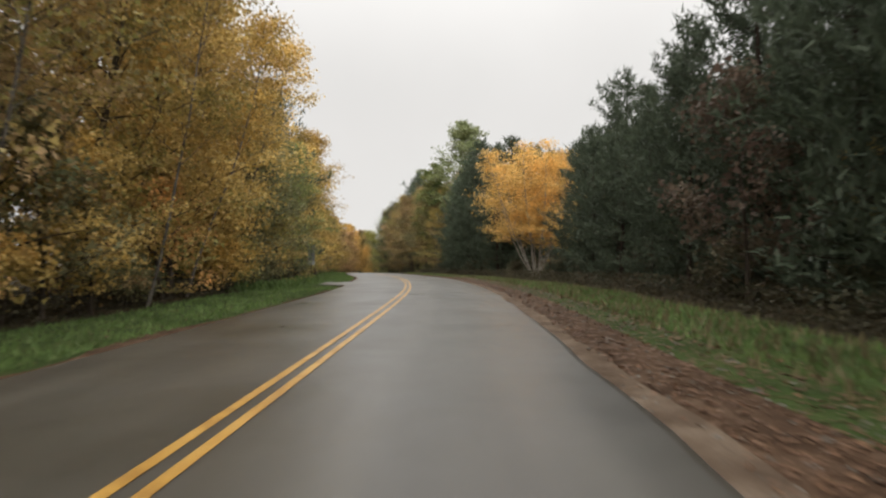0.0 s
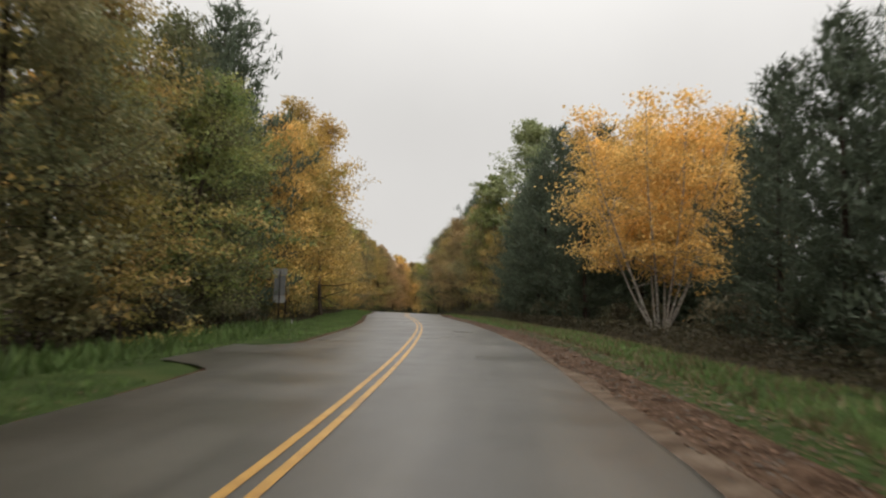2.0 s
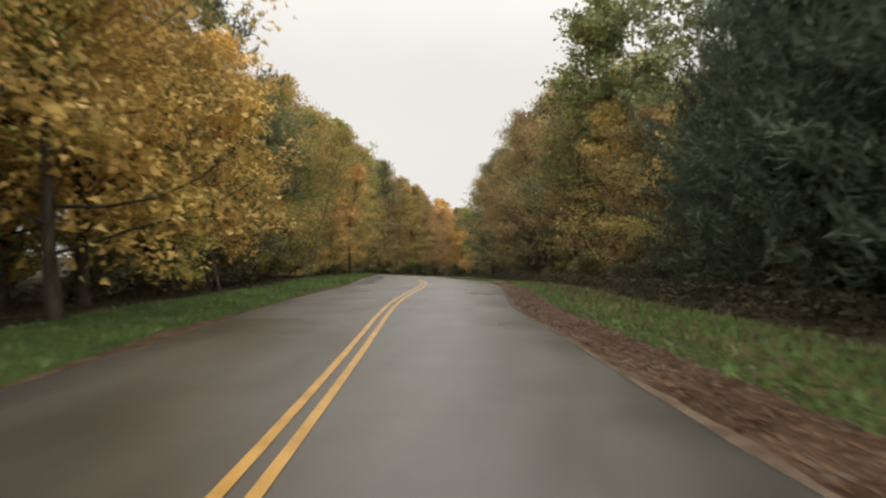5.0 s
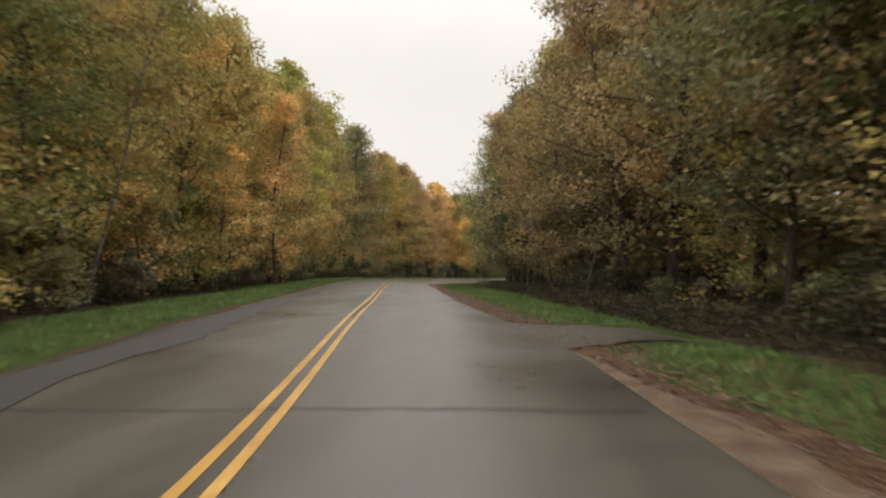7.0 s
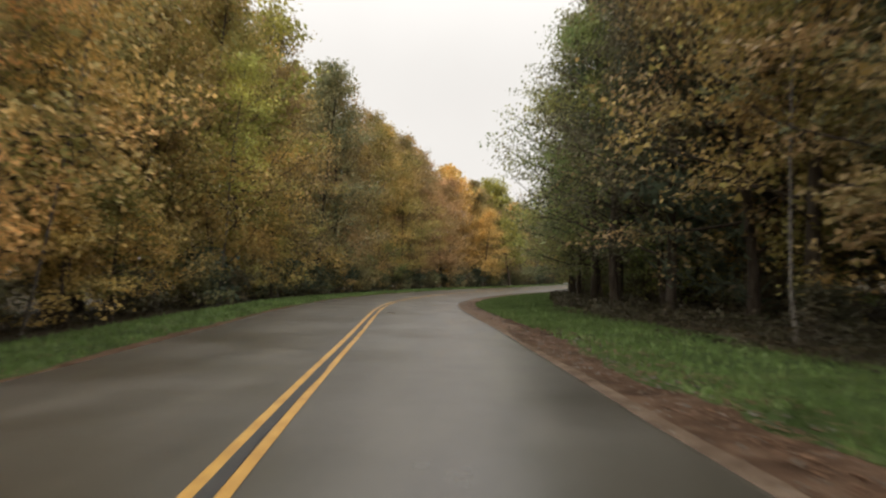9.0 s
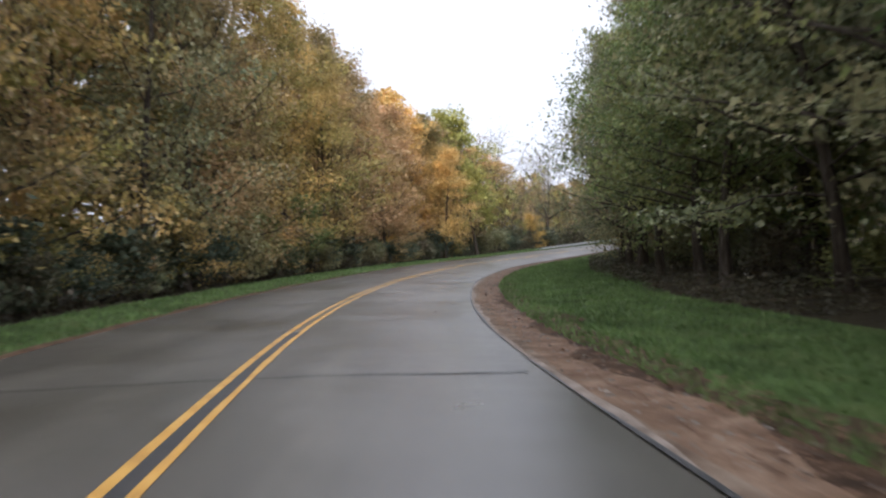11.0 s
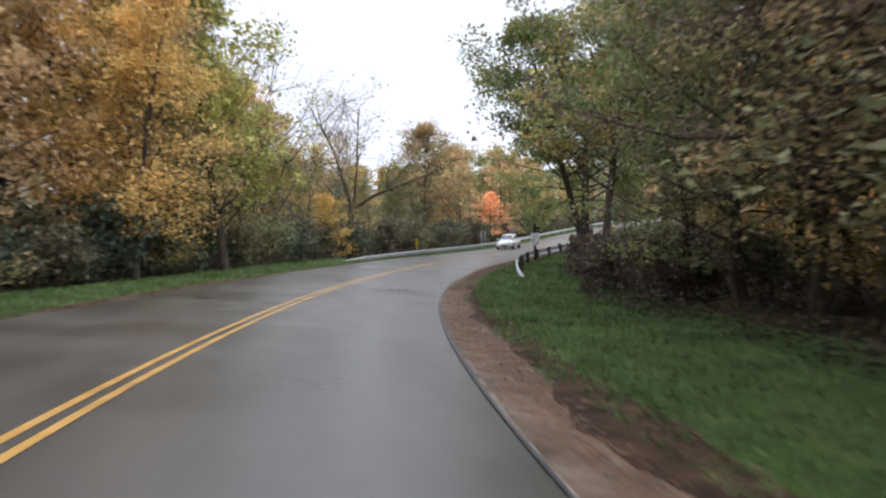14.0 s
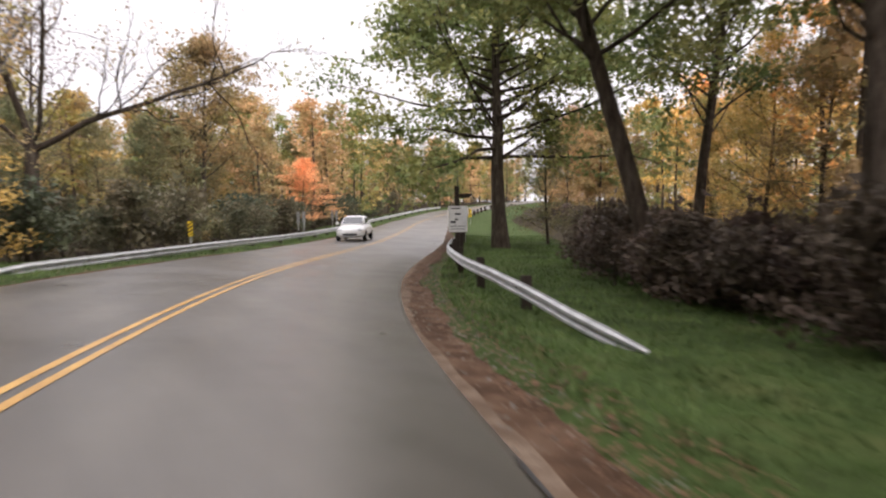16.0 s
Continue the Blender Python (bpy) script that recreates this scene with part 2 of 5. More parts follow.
LEAF = {
    "ochre": leaf_mat("ochre_leaves", (0.17, 0.105, 0.025), (0.35, 0.215, 0.045), (0.50, 0.32, 0.08), other=(0.14, 0.14, 0.036), share=0.55),
    "gold": leaf_mat("golden_leaves", (0.28, 0.175, 0.03), (0.46, 0.295, 0.05), (0.60, 0.41, 0.10), 0.35, 0.5, (0.36, 0.23, 0.05), 0.5),
    "olive": leaf_mat("olive_leaves", (0.085, 0.085, 0.024), (0.18, 0.165, 0.040), (0.32, 0.26, 0.065), other=(0.30, 0.18, 0.05), share=0.5),
    "green": leaf_mat("green_leaves", (0.05, 0.072, 0.024), (0.095, 0.13, 0.038), (0.17, 0.20, 0.07), other=(0.19, 0.17, 0.045), share=0.45),
    "pale": leaf_mat("pale_green_leaves", (0.10, 0.125, 0.055), (0.17, 0.205, 0.09), (0.29, 0.32, 0.17), 0.3, 0.4, (0.19, 0.20, 0.08), 0.4),
    "lime": leaf_mat("yellow_green_leaves", (0.19, 0.18, 0.032), (0.33, 0.295, 0.05), (0.46, 0.42, 0.10), 0.35, 0.5, (0.22, 0.235, 0.05), 0.5),
    "rust": leaf_mat("rusty_orange_leaves", (0.22, 0.125, 0.055), (0.36, 0.205, 0.085), (0.48, 0.29, 0.12), 0.3, 0.55, (0.24, 0.18, 0.065), 0.5),
    "honey": leaf_mat("warm_golden_leaves", (0.28, 0.172, 0.038), (0.455, 0.285, 0.06), (0.58, 0.395, 0.11), 0.3, 0.6, (0.37, 0.235, 0.058), 0.5),
    "turning": leaf_mat("olive_leaves_turning_orange", (0.10, 0.095, 0.03), (0.20, 0.17, 0.05), (0.32, 0.25, 0.075), 0.3, 0.6, (0.62, 0.32, 0.09), 0.48),
    "flame": leaf_mat("bright_orange_leaves", (0.42, 0.17, 0.06), (0.57, 0.255, 0.085), (0.66, 0.34, 0.12), 0.25, 0.45),
    "amber": leaf_mat("amber_leaves", (0.36, 0.17, 0.045), (0.54, 0.27, 0.06), (0.64, 0.37, 0.10), 0.3, 0.5, (0.38, 0.27, 0.06), 0.45),
    "straw": leaf_mat("straw_gold_leaves", (0.32, 0.21, 0.05), (0.50, 0.35, 0.085), (0.64, 0.48, 0.16), 0.3, 0.5, (0.42, 0.28, 0.07), 0.4),
    "thicket": leaf_mat("blue_green_thicket_leaves", (0.028, 0.040, 0.028), (0.052, 0.072, 0.046), (0.095, 0.115, 0.070), 0.35, 0.4, (0.075, 0.075, 0.035), 0.35),
    "bramble": leaf_mat("dark_bramble_leaves", (0.040, 0.027, 0.021), (0.070, 0.046, 0.035), (0.11, 0.076, 0.056), 0.35, 0.4, (0.058, 0.050, 0.030), 0.35),
    "brown": leaf_mat("brown_leaves", (0.13, 0.08, 0.036), (0.235, 0.15, 0.06), (0.36, 0.235, 0.095), other=(0.13, 0.12, 0.042), share=0.5),
    "wine": leaf_mat("dull_reddish_brown_leaves", (0.055, 0.034, 0.026), (0.10, 0.062, 0.046), (0.17, 0.105, 0.075), other=(0.075, 0.068, 0.036), share=0.4),
    "pine": leaf_mat("dark_pine_needles", (0.034, 0.046, 0.030), (0.060, 0.078, 0.048), (0.092, 0.112, 0.068), 0.25, 0.45),
    # darker leaf copy: the understorey's shade is put into its colour
    "shade": leaf_mat("dark_leaves_toned_for_shade", (0.034, 0.038, 0.022), (0.066, 0.068, 0.036), (0.11, 0.10, 0.052), 0.35, 0.5, (0.10, 0.078, 0.045), 0.45),
    # dull floor plants, with the dimness beneath the trees put into the colour
    "under": leaf_mat("floor_growth_toned_for_shade", (0.020, 0.020, 0.011), (0.038, 0.036, 0.018), (0.065, 0.056, 0.028), 0.35, 0.4, (0.050, 0.036, 0.020), 0.45),
    "dusk": leaf_mat("dark_green_leaves", (0.055, 0.066, 0.034), (0.105, 0.118, 0.054), (0.18, 0.175, 0.080), other=(0.18, 0.14, 0.06), share=0.4),
}

# ---------------------------------------------------------------- the road's line
CENTRE = [(-400, -4), (-60, -2), (0, -1.65), (20, -1.29), (29, -1.33), (40, -1.91), (48, -2.55), (57, -3.39), (66, -4.45), (73, -5.58), (80, -6.76), (90, -8.63),
          (101, -9.62), (106, -10.57), (113, -12.22), (122, -14.14), (130, -15.75), (137, -17.42), (148, -19.7), (160, -22.41), (173, -24.71), (183, -25.61), (194, -25.76), (203, -25.03),
          (211, -24.01), (217, -22.73), (225, -20.73), (234, -17.81), (240, -15.41), (247, -12.18), (255, -7.58), (271, 4.85), (279, 10.28), (285, 14.5), (305, 28.41), (330, 50.91),
          (360, 87.91), (800, 699.91)]
PROFILE = [(-400, -0.04), (0, -0.04), (16, 0.261), (25, 0.418), (48, 0.626), (64, 0.685), (101, 0.998), (117, 0.881), (144, 0.45), (161, 0.156), (176, -0.295), (198, -0.926),
           (213, -1.341), (235, -2.139), (250, -2.469), (262, -2.609), (275, -2.657), (290, -2.556), (306, -2.206), (370, 0.994), (800, 7.994)]
BANK = [(-400, -0.023), (0, -0.023), (90, -0.013), (115, 0.0257), (140, 0.0385), (170, 0.0719), (190, 0.077), (215, 0.0775), (240, 0.0828), (245, 0.0783), (265, 0.0373), (290, 0.0023),
        (800, 0.0023)]
WIDE_RIGHT = [(-400, 3.082), (0, 3.082), (15, 3.23), (20, 3.247), (30, 3.227), (45, 3.348), (85, 3.128), (90, 3.239), (104, 3.483), (112, 3.868), (121, 3.66), (128, 3.342),
              (150, 3.483), (160, 3.482), (165, 3.506), (185, 3.707), (210, 3.781), (225, 3.723), (240, 3.743), (255, 3.649), (800, 3.6)]
WIDE_LEFT = [(-400, 3.266), (15, 3.276), (30, 3.24), (45, 3.379), (50, 3.392), (60, 3.339), (75, 3.405), (90, 3.442), (100, 3.497), (105, 3.565), (120, 3.606), (130, 3.703),
             (150, 3.791), (165, 3.773), (180, 3.832), (195, 3.786), (210, 3.824), (240, 3.975), (250, 3.998), (290, 3.601), (800, 3.401)]


def smooth_line(points, sigma):
    y = np.arange(-400, 800.1, 1.0)
    v = np.interp(y, *np.array(points, float).T)
    k = np.exp(-0.5 * (np.arange(-30, 31) / sigma) ** 2)
    return y, np.convolve(np.pad(v, 30, mode="reflect", reflect_type="odd"), k / k.sum(), mode="valid")


RY, RX = smooth_line(CENTRE, 4.0)
_, RZ = smooth_line(PROFILE, 6.0)
_, RB = smooth_line(BANK, 8.0)
RS = np.gradient(RX, RY)


def centre(y):
    return np.interp(y, RY, RX)


def heading(y):
    """Unit vectors along the road and to its right at y."""
    s = np.interp(y, RY, RS)
    n = np.sqrt(1 + s * s)
    return s / n, 1 / n


def road_z(y, d):
    """Height of the road's plane at y, d metres to the right of its middle."""
    return np.interp(y, RY, RZ) - np.interp(y, RY, RB) * d


def at_road(y, d, up=0.0):
    """A place d metres to the right of the road's middle."""
    tx, ty = heading(y)
    x, yy = centre(y) + ty * d, y - tx * d
    return float(x), float(yy), float(ground_z(x, yy) + up)


def half(y, side):
    """Half the asphalt's width at y, to the left (-1) or right (+1) of its middle."""
    return np.interp(y, *np.array(WIDE_RIGHT if side > 0 else WIDE_LEFT, float).T)


def wave(x, y):
    return (np.sin(x * 0.31 + 1.3 * np.sin(y * 0.17)) + np.sin(y * 0.23 + 0.7) + np.sin(x * 0.83 + y * 0.61)) / 3


def ground_z(x, y):
    """Height of the ground: the road's own bed, verges that fall away gently, and a rolling forest floor."""
    s = np.interp(y, RY, RS)
    d = (x - centre(y)) / np.sqrt(1 + s * s)
    foot = y + d * s / np.sqrt(1 + s * s)
    a = np.abs(d)
    edge = np.where(d < 0, half(foot, -1), half(foot, 1))
    fall = np.clip((a - edge - 1.5) / 5.0, 0, 1)
    fade = np.clip((40 - a) / 30, 0, 1)
    plane = np.interp(foot, RY, RZ) - np.interp(foot, RY, RB) * np.clip(d, -6, 6) * fade
    bed = np.where(a < edge - 0.15, -0.14, -0.10 * np.clip((edge + 1.5 - a) / 1.0, 0, 1))
    far = np.clip((a - 60) / 400, 0, 1)
    return plane + bed - 0.18 * fall + 0.10 * wave(x, y) * np.clip((a - edge - 1.5) / 4, 0, 1) + 6.0 * far


def mesh_object(name, verts, faces, mats, smooth=False, index=None, parent=None):
    me = bpy.data.meshes.new(name)
    me.from_pydata([tuple(map(float, v)) for v in verts] if not isinstance(verts, np.ndarray) else verts.tolist(), [], faces if isinstance(faces, list) else faces.tolist())
    for m in mats:
        me.materials.append(m)
    if index is not None:
        me.polygons.foreach_set("material_index", np.asarray(index, np.int32))
    if smooth:
        me.polygons.foreach_set("use_smooth", np.ones(len(me.polygons), bool))
    me.update()
    ob = new(name, me)
    if parent is not None:
        ob.parent = parent
    return ob


def part(name, bm, material, parent, label=""):
    me = bpy.data.meshes.new(name)
    bm.to_mesh(me)
    bm.free()
    me.materials.append(material)
    ob = new(name, me)
    ob.parent = parent
    return tagged(ob, label) if label else ob


def grid_faces(rows, cols):
    i = np.arange((rows - 1) * (cols - 1))
    a = i // (cols - 1) * cols + i % (cols - 1)
    return np.stack([a, a + 1, a + cols + 1, a + cols], 1)


# ---------------------------------------------------------------- ground
ys = np.concatenate([np.linspace(-380, -30, 15), np.arange(-25, 330, 1.5), np.linspace(335, 780, 25)])
us = np.concatenate([-np.geomspace(1500, 16, 22), np.arange(-15, -2.9, 0.75), [-1.5, 0, 1.5], np.arange(3, 15.1, 0.75), np.geomspace(16, 1500, 22)])
gy, gu = np.meshgrid(ys, us, indexing="ij")
gx = centre(gy) + gu
gz = ground_z(gx, gy)
quads = grid_faces(len(ys), len(us))
mid_x, mid_y = gx.ravel()[quads].mean(1), gy.ravel()[quads].mean(1)
mid_s = np.interp(mid_y, RY, RS)
mid_d = (mid_x - centre(mid_y)) / np.sqrt(1 + mid_s ** 2)
GRASS_LEFT = [(-400, 7.5), (100, 7.5), (160, 7.0), (215, 7.5), (250, 10), (800, 10)]
GRASS_RIGHT = [(-400, 7.6), (60, 7.8), (110, 7.2), (160, 8.8), (190, 10.2), (235, 11.0), (800, 11)]
reach = np.where(mid_d < 0, np.interp(mid_y, *np.array(GRASS_LEFT, float).T), np.interp(mid_y, *np.array(GRASS_RIGHT, float).T))
ground = mesh_object("ground", np.stack([gx, gy, gz], -1).reshape(-1, 3), quads, [GRASS_SOIL, LITTER], True, (np.abs(mid_d) > reach).astype(int))
tagged(ground, "grassy verge and leaf-strewn forest floor", "ground", kind="structure")


def ribbon(name, y0, y1, d0, d1, up, material, step=1.0, parent=None, wobble=0.0, seed=0, edge=0, cols=3, widths=(), inner=0.0, dip=0.0):
    """A strip of surface along the road between two offsets, from its middle or (edge) from one edge of the asphalt."""
    yy = np.arange(y0, y1 + 0.01, step)
    tx, ty = heading(yy)
    rng = np.random.default_rng(seed)
    w = np.convolve(rng.normal(0, 1, len(yy) + 4), np.ones(5) / 5, "valid") * wobble if wobble else 0
    start = d0 + (np.convolve(rng.normal(0, 1, len(yy) + 4), np.ones(5) / 5, "valid") * inner if inner else 0)
    base = edge * half(yy, edge) if edge else 0
    reach = np.interp(yy, *np.array(widths, float).T) if widths else d1
    rows = []
    for i in range(cols):
        k = i / (cols - 1)
        dd = base + start + (reach - start + w) * k
        rows.append(np.stack([centre(yy) + ty * dd, yy - tx * dd, road_z(yy, dd) + up - dip * (1 - k) ** 2], -1))
    v = np.stack(rows, 1).reshape(-1, 3)
    faces = grid_faces(len(yy), cols)
    return mesh_object(name, v, faces if d1 > d0 else faces[:, ::-1], [material], True, parent=parent)


def road_slab():
    yy = np.arange(-60, 420, 1.0)
    tx, ty = heading(yy)
    rng = np.random.default_rng(5)
    ragged = [np.convolve(rng.normal(0, 0.04, len(yy) + 2), np.ones(3) / 3, "valid") for _ in range(2)]
    left, right = -half(yy, -1) + ragged[0], half(yy, 1) + ragged[1] * np.where((yy > 140) & (yy < 265), 0.2, 1.0)
    rows, across = [], []
    for dd, up in ((left - 0.12, -0.2), (left - 0.03, -0.02), (left + 0.08, 0.0), (left * 0.5, 0.02), (0 * yy, 0.03), (right * 0.5, 0.02), (right - 0.08, 0.0), (right + 0.03, -0.02), (right + 0.12, -0.2)):
        across.append(dd + 0 * yy)
        rows.append(np.stack([centre(yy) + ty * dd, yy - tx * dd, road_z(yy, dd) + up], -1))
    ob = mesh_object("road", np.stack(rows, 1).reshape(-1, 3), grid_faces(len(yy), len(rows)), [ASPHALT], True)
    ob.data.attributes.new("across", "FLOAT", "POINT").data.foreach_set("value", np.stack(across, 1).ravel().astype(np.float32))
    return tagged(ob, "worn grey asphalt two-lane road winding through woods", "road", kind="structure")


road = road_slab()
for d in (-0.155, 0.06):
    line = ribbon("centre_line", -40, 400, d, d + 0.095, 0.036, YELLOW, 1.0, road)
    tagged(line, "worn solid yellow painted line", kind="structure")
seam = ribbon("tar_seam", 118, 174, -0.06, 0.06, 0.037, SEAL, 0.7, road, 0.03, 8)
tagged(seam, "dark tar-filled seam between the yellow lines", kind="structure")
patch = ribbon("asphalt_patch", 104, 134, 0.25, 1.1, 0.022, PATCH, 0.8, road, 0.3, 9, -1)
tagged(patch, "long darker strip of patched asphalt", kind="structure")


def crack(y, d0, d1, slant, seed, wide=0.05):
    """A sealed crack that wanders across the lanes."""
    rng = np.random.default_rng(seed)
    dd = np.linspace(d0, d1, 24)
    yy = y + slant * dd + np.cumsum(rng.normal(0, 0.035, 24))
    w = 1.6 * wide * rng.uniform(0.35, 1.0, 24) / 2
    tx, ty = heading(yy)
    rows = []
    for k in (-1, 1):
        y2 = yy + k * w
        rows.append(np.stack([centre(y2) + ty * dd, y2 - tx * dd, road_z(y2, dd) + 0.034 - 0.010 * np.abs(dd) / 1.8], -1))
    ob = mesh_object("crack", np.stack(rows, 1).reshape(-1, 3), grid_faces(24, 2), [SEAL], parent=road)
    return tagged(ob, "dark sealed crack across the road", kind="structure")


for y, d0, d1, slant, seed, wide in ((47.9, -3.2, 0.0, 0.02, 1, 0.05), (55.8, -3.2, 0.9, 0.03, 2, 0.05), (70.1, -3.2, 0.3, 0.05, 3, 0.04), (107.0, -3.2, 3.4, 0.0, 4, 0.05), (130.5, -3.4, 1.0, 0.0, 5, 0.05),
                                     (130.7, 2.2, 3.2, 0.0, 6, 0.05), (169.3, -3.7, 3.3, 0.1, 7, 0.06), (183.0, -3.7, 0.4, 0.1, 8, 0.04), (189.5, -3.7, 3.4, 0.05, 9, 0.05), (197.0, -3.6, 3.4, 0.05, 10, 0.05), (236.5, -3.0, 2.0, 0.0, 11, 0.03)):
    crack(y, d0, d1, slant, seed, wide)

lip = ribbon("asphalt_lip", 146, 240, -0.05, 0.0, 0.012, SEAL, 1.0, road, 0.05, 17, 1, 2)
tagged(lip, "dark raised lip along the asphalt's edge", kind="structure")
pale_edge = ribbon("pale_edge", 164, 216, 0.0, 0.10, -0.010, PALE, 0.5, None, 0.09, 23, 1, 3)
tagged(pale_edge, "pale sandy concrete strip along the asphalt's lip", "road edge", kind="structure")
gravel_edge = ribbon("gravel_edge", -40, 400, -0.6, 0.3, -0.016, GRAVEL, 0.5, None, 0.12, 13, 1, 4, [(-400, 0.32), (30, 0.30), (60, 0.1), (100, 0.1), (106, 0.5), (112, 0.1), (160, 0.2), (215, 0.2), (235, 0.15), (260, 0.1), (800, 0.1)])
tagged(gravel_edge, "pale sandy gravel along the asphalt's broken edge", "gravel", kind="structure")
shoulder = ribbon("dirt_shoulder", -40, 150, -0.5, 1.6, -0.034, DIRT, 0.5, None, 0.4, 3, 1, 6, [(-400, 2.3), (40, 2.1), (80, 1.4), (100, 0.9), (150, 1.0)])
tagged(shoulder, "brown dirt shoulder strewn with fallen leaves", "shoulder", kind="structure")
sandy = ribbon("sandy_shoulder", 150, 234, -0.5, 1.4, -0.027, SANDY, 0.4, None, 0.22, 6, 1, 6, [(-400, 0.8), (150, 0.8), (170, 1.15), (205, 1.05), (225, 0.8), (245, 0.7), (800, 0.7)])
tagged(sandy, "bare sandy brown shoulder on the inside of the bend", "shoulder", kind="structure")
litter_edge = ribbon("leaf_litter_edge", 148, 236, 0.85, 1.7, 0.004, DARK_LITTER, 0.4, None, 0.4, 19, 1, 5, [(-400, 1.3), (150, 1.3), (175, 1.75), (205, 1.6), (225, 1.3), (236, 1.1), (800, 1.2)], 0.4, 0.036)
tagged(litter_edge, "dark brown leaf litter between sandy shoulder and grass", "leaf litter", kind="structure")
dark_edge = ribbon("dirt_shoulder", 233, 400, -0.5, 1.0, -0.024, DIRT, 0.4, None, 0.22, 16, 1, 6, [(-400, 0.9), (233, 0.95), (245, 0.6), (800, 0.5)])
tagged(dark_edge, "dark brown dirt shoulder before the guard rail", "shoulder", kind="structure")
shoulder_l = ribbon("dirt_shoulder", -40, 400, 0.5, -0.3, -0.03, DIRT, 0.6, None, 0.25, 4, -1)
tagged(shoulder_l, "narrow brown dirt edge beside the asphalt", "shoulder", kind="structure")


def driveway(y0, y1, side, reach, flare, material, label):
    """A side entrance that leaves the road, wider where it meets it."""
    n, m = 14, 8
    verts = []
    for i in range(n):
        for j in range(m):
            k = j / (m - 1)
            w = flare * (1 - k) ** 2
            y = y0 - w + (y1 - y0 + 2 * w) * i / (n - 1)
            x, yy, z = at_road(y, side * (half(y, side) - 0.3 + reach * k))
            verts.append((x, yy, max(z + 0.03, float(road_z(y, side * (half(y, side) - 0.3 + reach * k))) - 0.010 - 0.012 * k)))
    faces = grid_faces(n, m)
    ob = mesh_object("driveway", verts, faces if side < 0 else faces[:, ::-1], [material], True)
    return tagged(ob, label, "driveway", kind="structure")


driveway(40.0, 45.5, -1, 1.9, 2.4, ASPHALT, "shallow grey asphalt widening beside the grass verge")
driveway(113.2, 116.2, 1, 3.0, 1.6, ASPHALT, "leaf-strewn grey asphalt side entrance through the grass verge")

# ---------------------------------------------------------------- plants


def tube(path, radii, sides=6):
    """A tapered tube along a path: vertices and faces."""
    p, r = np.asarray(path, float), np.asarray(radii, float)
    t = np.gradient(p, axis=0)
    t /= np.linalg.norm(t, axis=1, keepdims=True) + 1e-9
    ref = np.where(np.abs(t[:, 2:3]) > 0.9, [[1.0, 0, 0]], [[0, 0, 1.0]])
    a = np.cross(t, ref)
    a /= np.linalg.norm(a, axis=1, keepdims=True) + 1e-9
    b = np.cross(t, a)
    ang = np.linspace(0, 2 * math.pi, sides, endpoint=False)
    v = p[:, None] + r[:, None, None] * (np.cos(ang)[None, :, None] * a[:, None] + np.sin(ang)[None, :, None] * b[:, None])
    i = np.arange((len(p) - 1) * sides)
    q, k = i // sides * sides, i % sides
    f = np.stack([q + k, q + (k + 1) % sides, q + sides + (k + 1) % sides, q + sides + k], 1)
    return v.reshape(-1, 3), f


def join(pieces):
    vs, fs, at = [], [], 0
    for v, f in pieces:
        vs.append(v), fs.append(f + at)
        at += len(v)
    return np.concatenate(vs), np.concatenate(fs)


def leaf_quads(rng, centres, size, flat=0.5, ratio=0.62):
    """A pointed blade for each leaf, loosely level."""
    n = len(centres)
    along = rng.normal(0, 1, (n, 3)) * [1, 1, 0.55]
    along[:, 2] -= 0.25
    along /= np.linalg.norm(along, axis=1, keepdims=True)
    up = rng.normal(0, 1, (n, 3)) + [0, 0, flat * 2]
    side = np.cross(along, up)
    side /= np.linalg.norm(side, axis=1, keepdims=True) + 1e-9
    nor = np.cross(side, along)
    s = (size * rng.uniform(0.6, 1.35, n))[:, None]
    c = centres
    v = np.stack([c - along * s * 0.5 - side * s * ratio * 0.5 - nor * s * 0.1, c - along * s * 0.5 + side * s * ratio * 0.5 - nor * s * 0.1, c + along * s * 0.5], 1)
    return v.reshape(-1, 3), np.arange(n * 3).reshape(-1, 3)


def bend(rng, start, direction, length, n=5, up=0.15, rough=0.12):
    p = [np.array(start, float)]
    d = np.array(direction, float)
    d /= np.linalg.norm(d)
    for _ in range(n - 1):
        d = d + rng.normal(0, rough, 3) + [0, 0, up / n]
        d /= np.linalg.norm(d)
        p.append(p[-1] + d * length / (n - 1))
    return np.array(p)


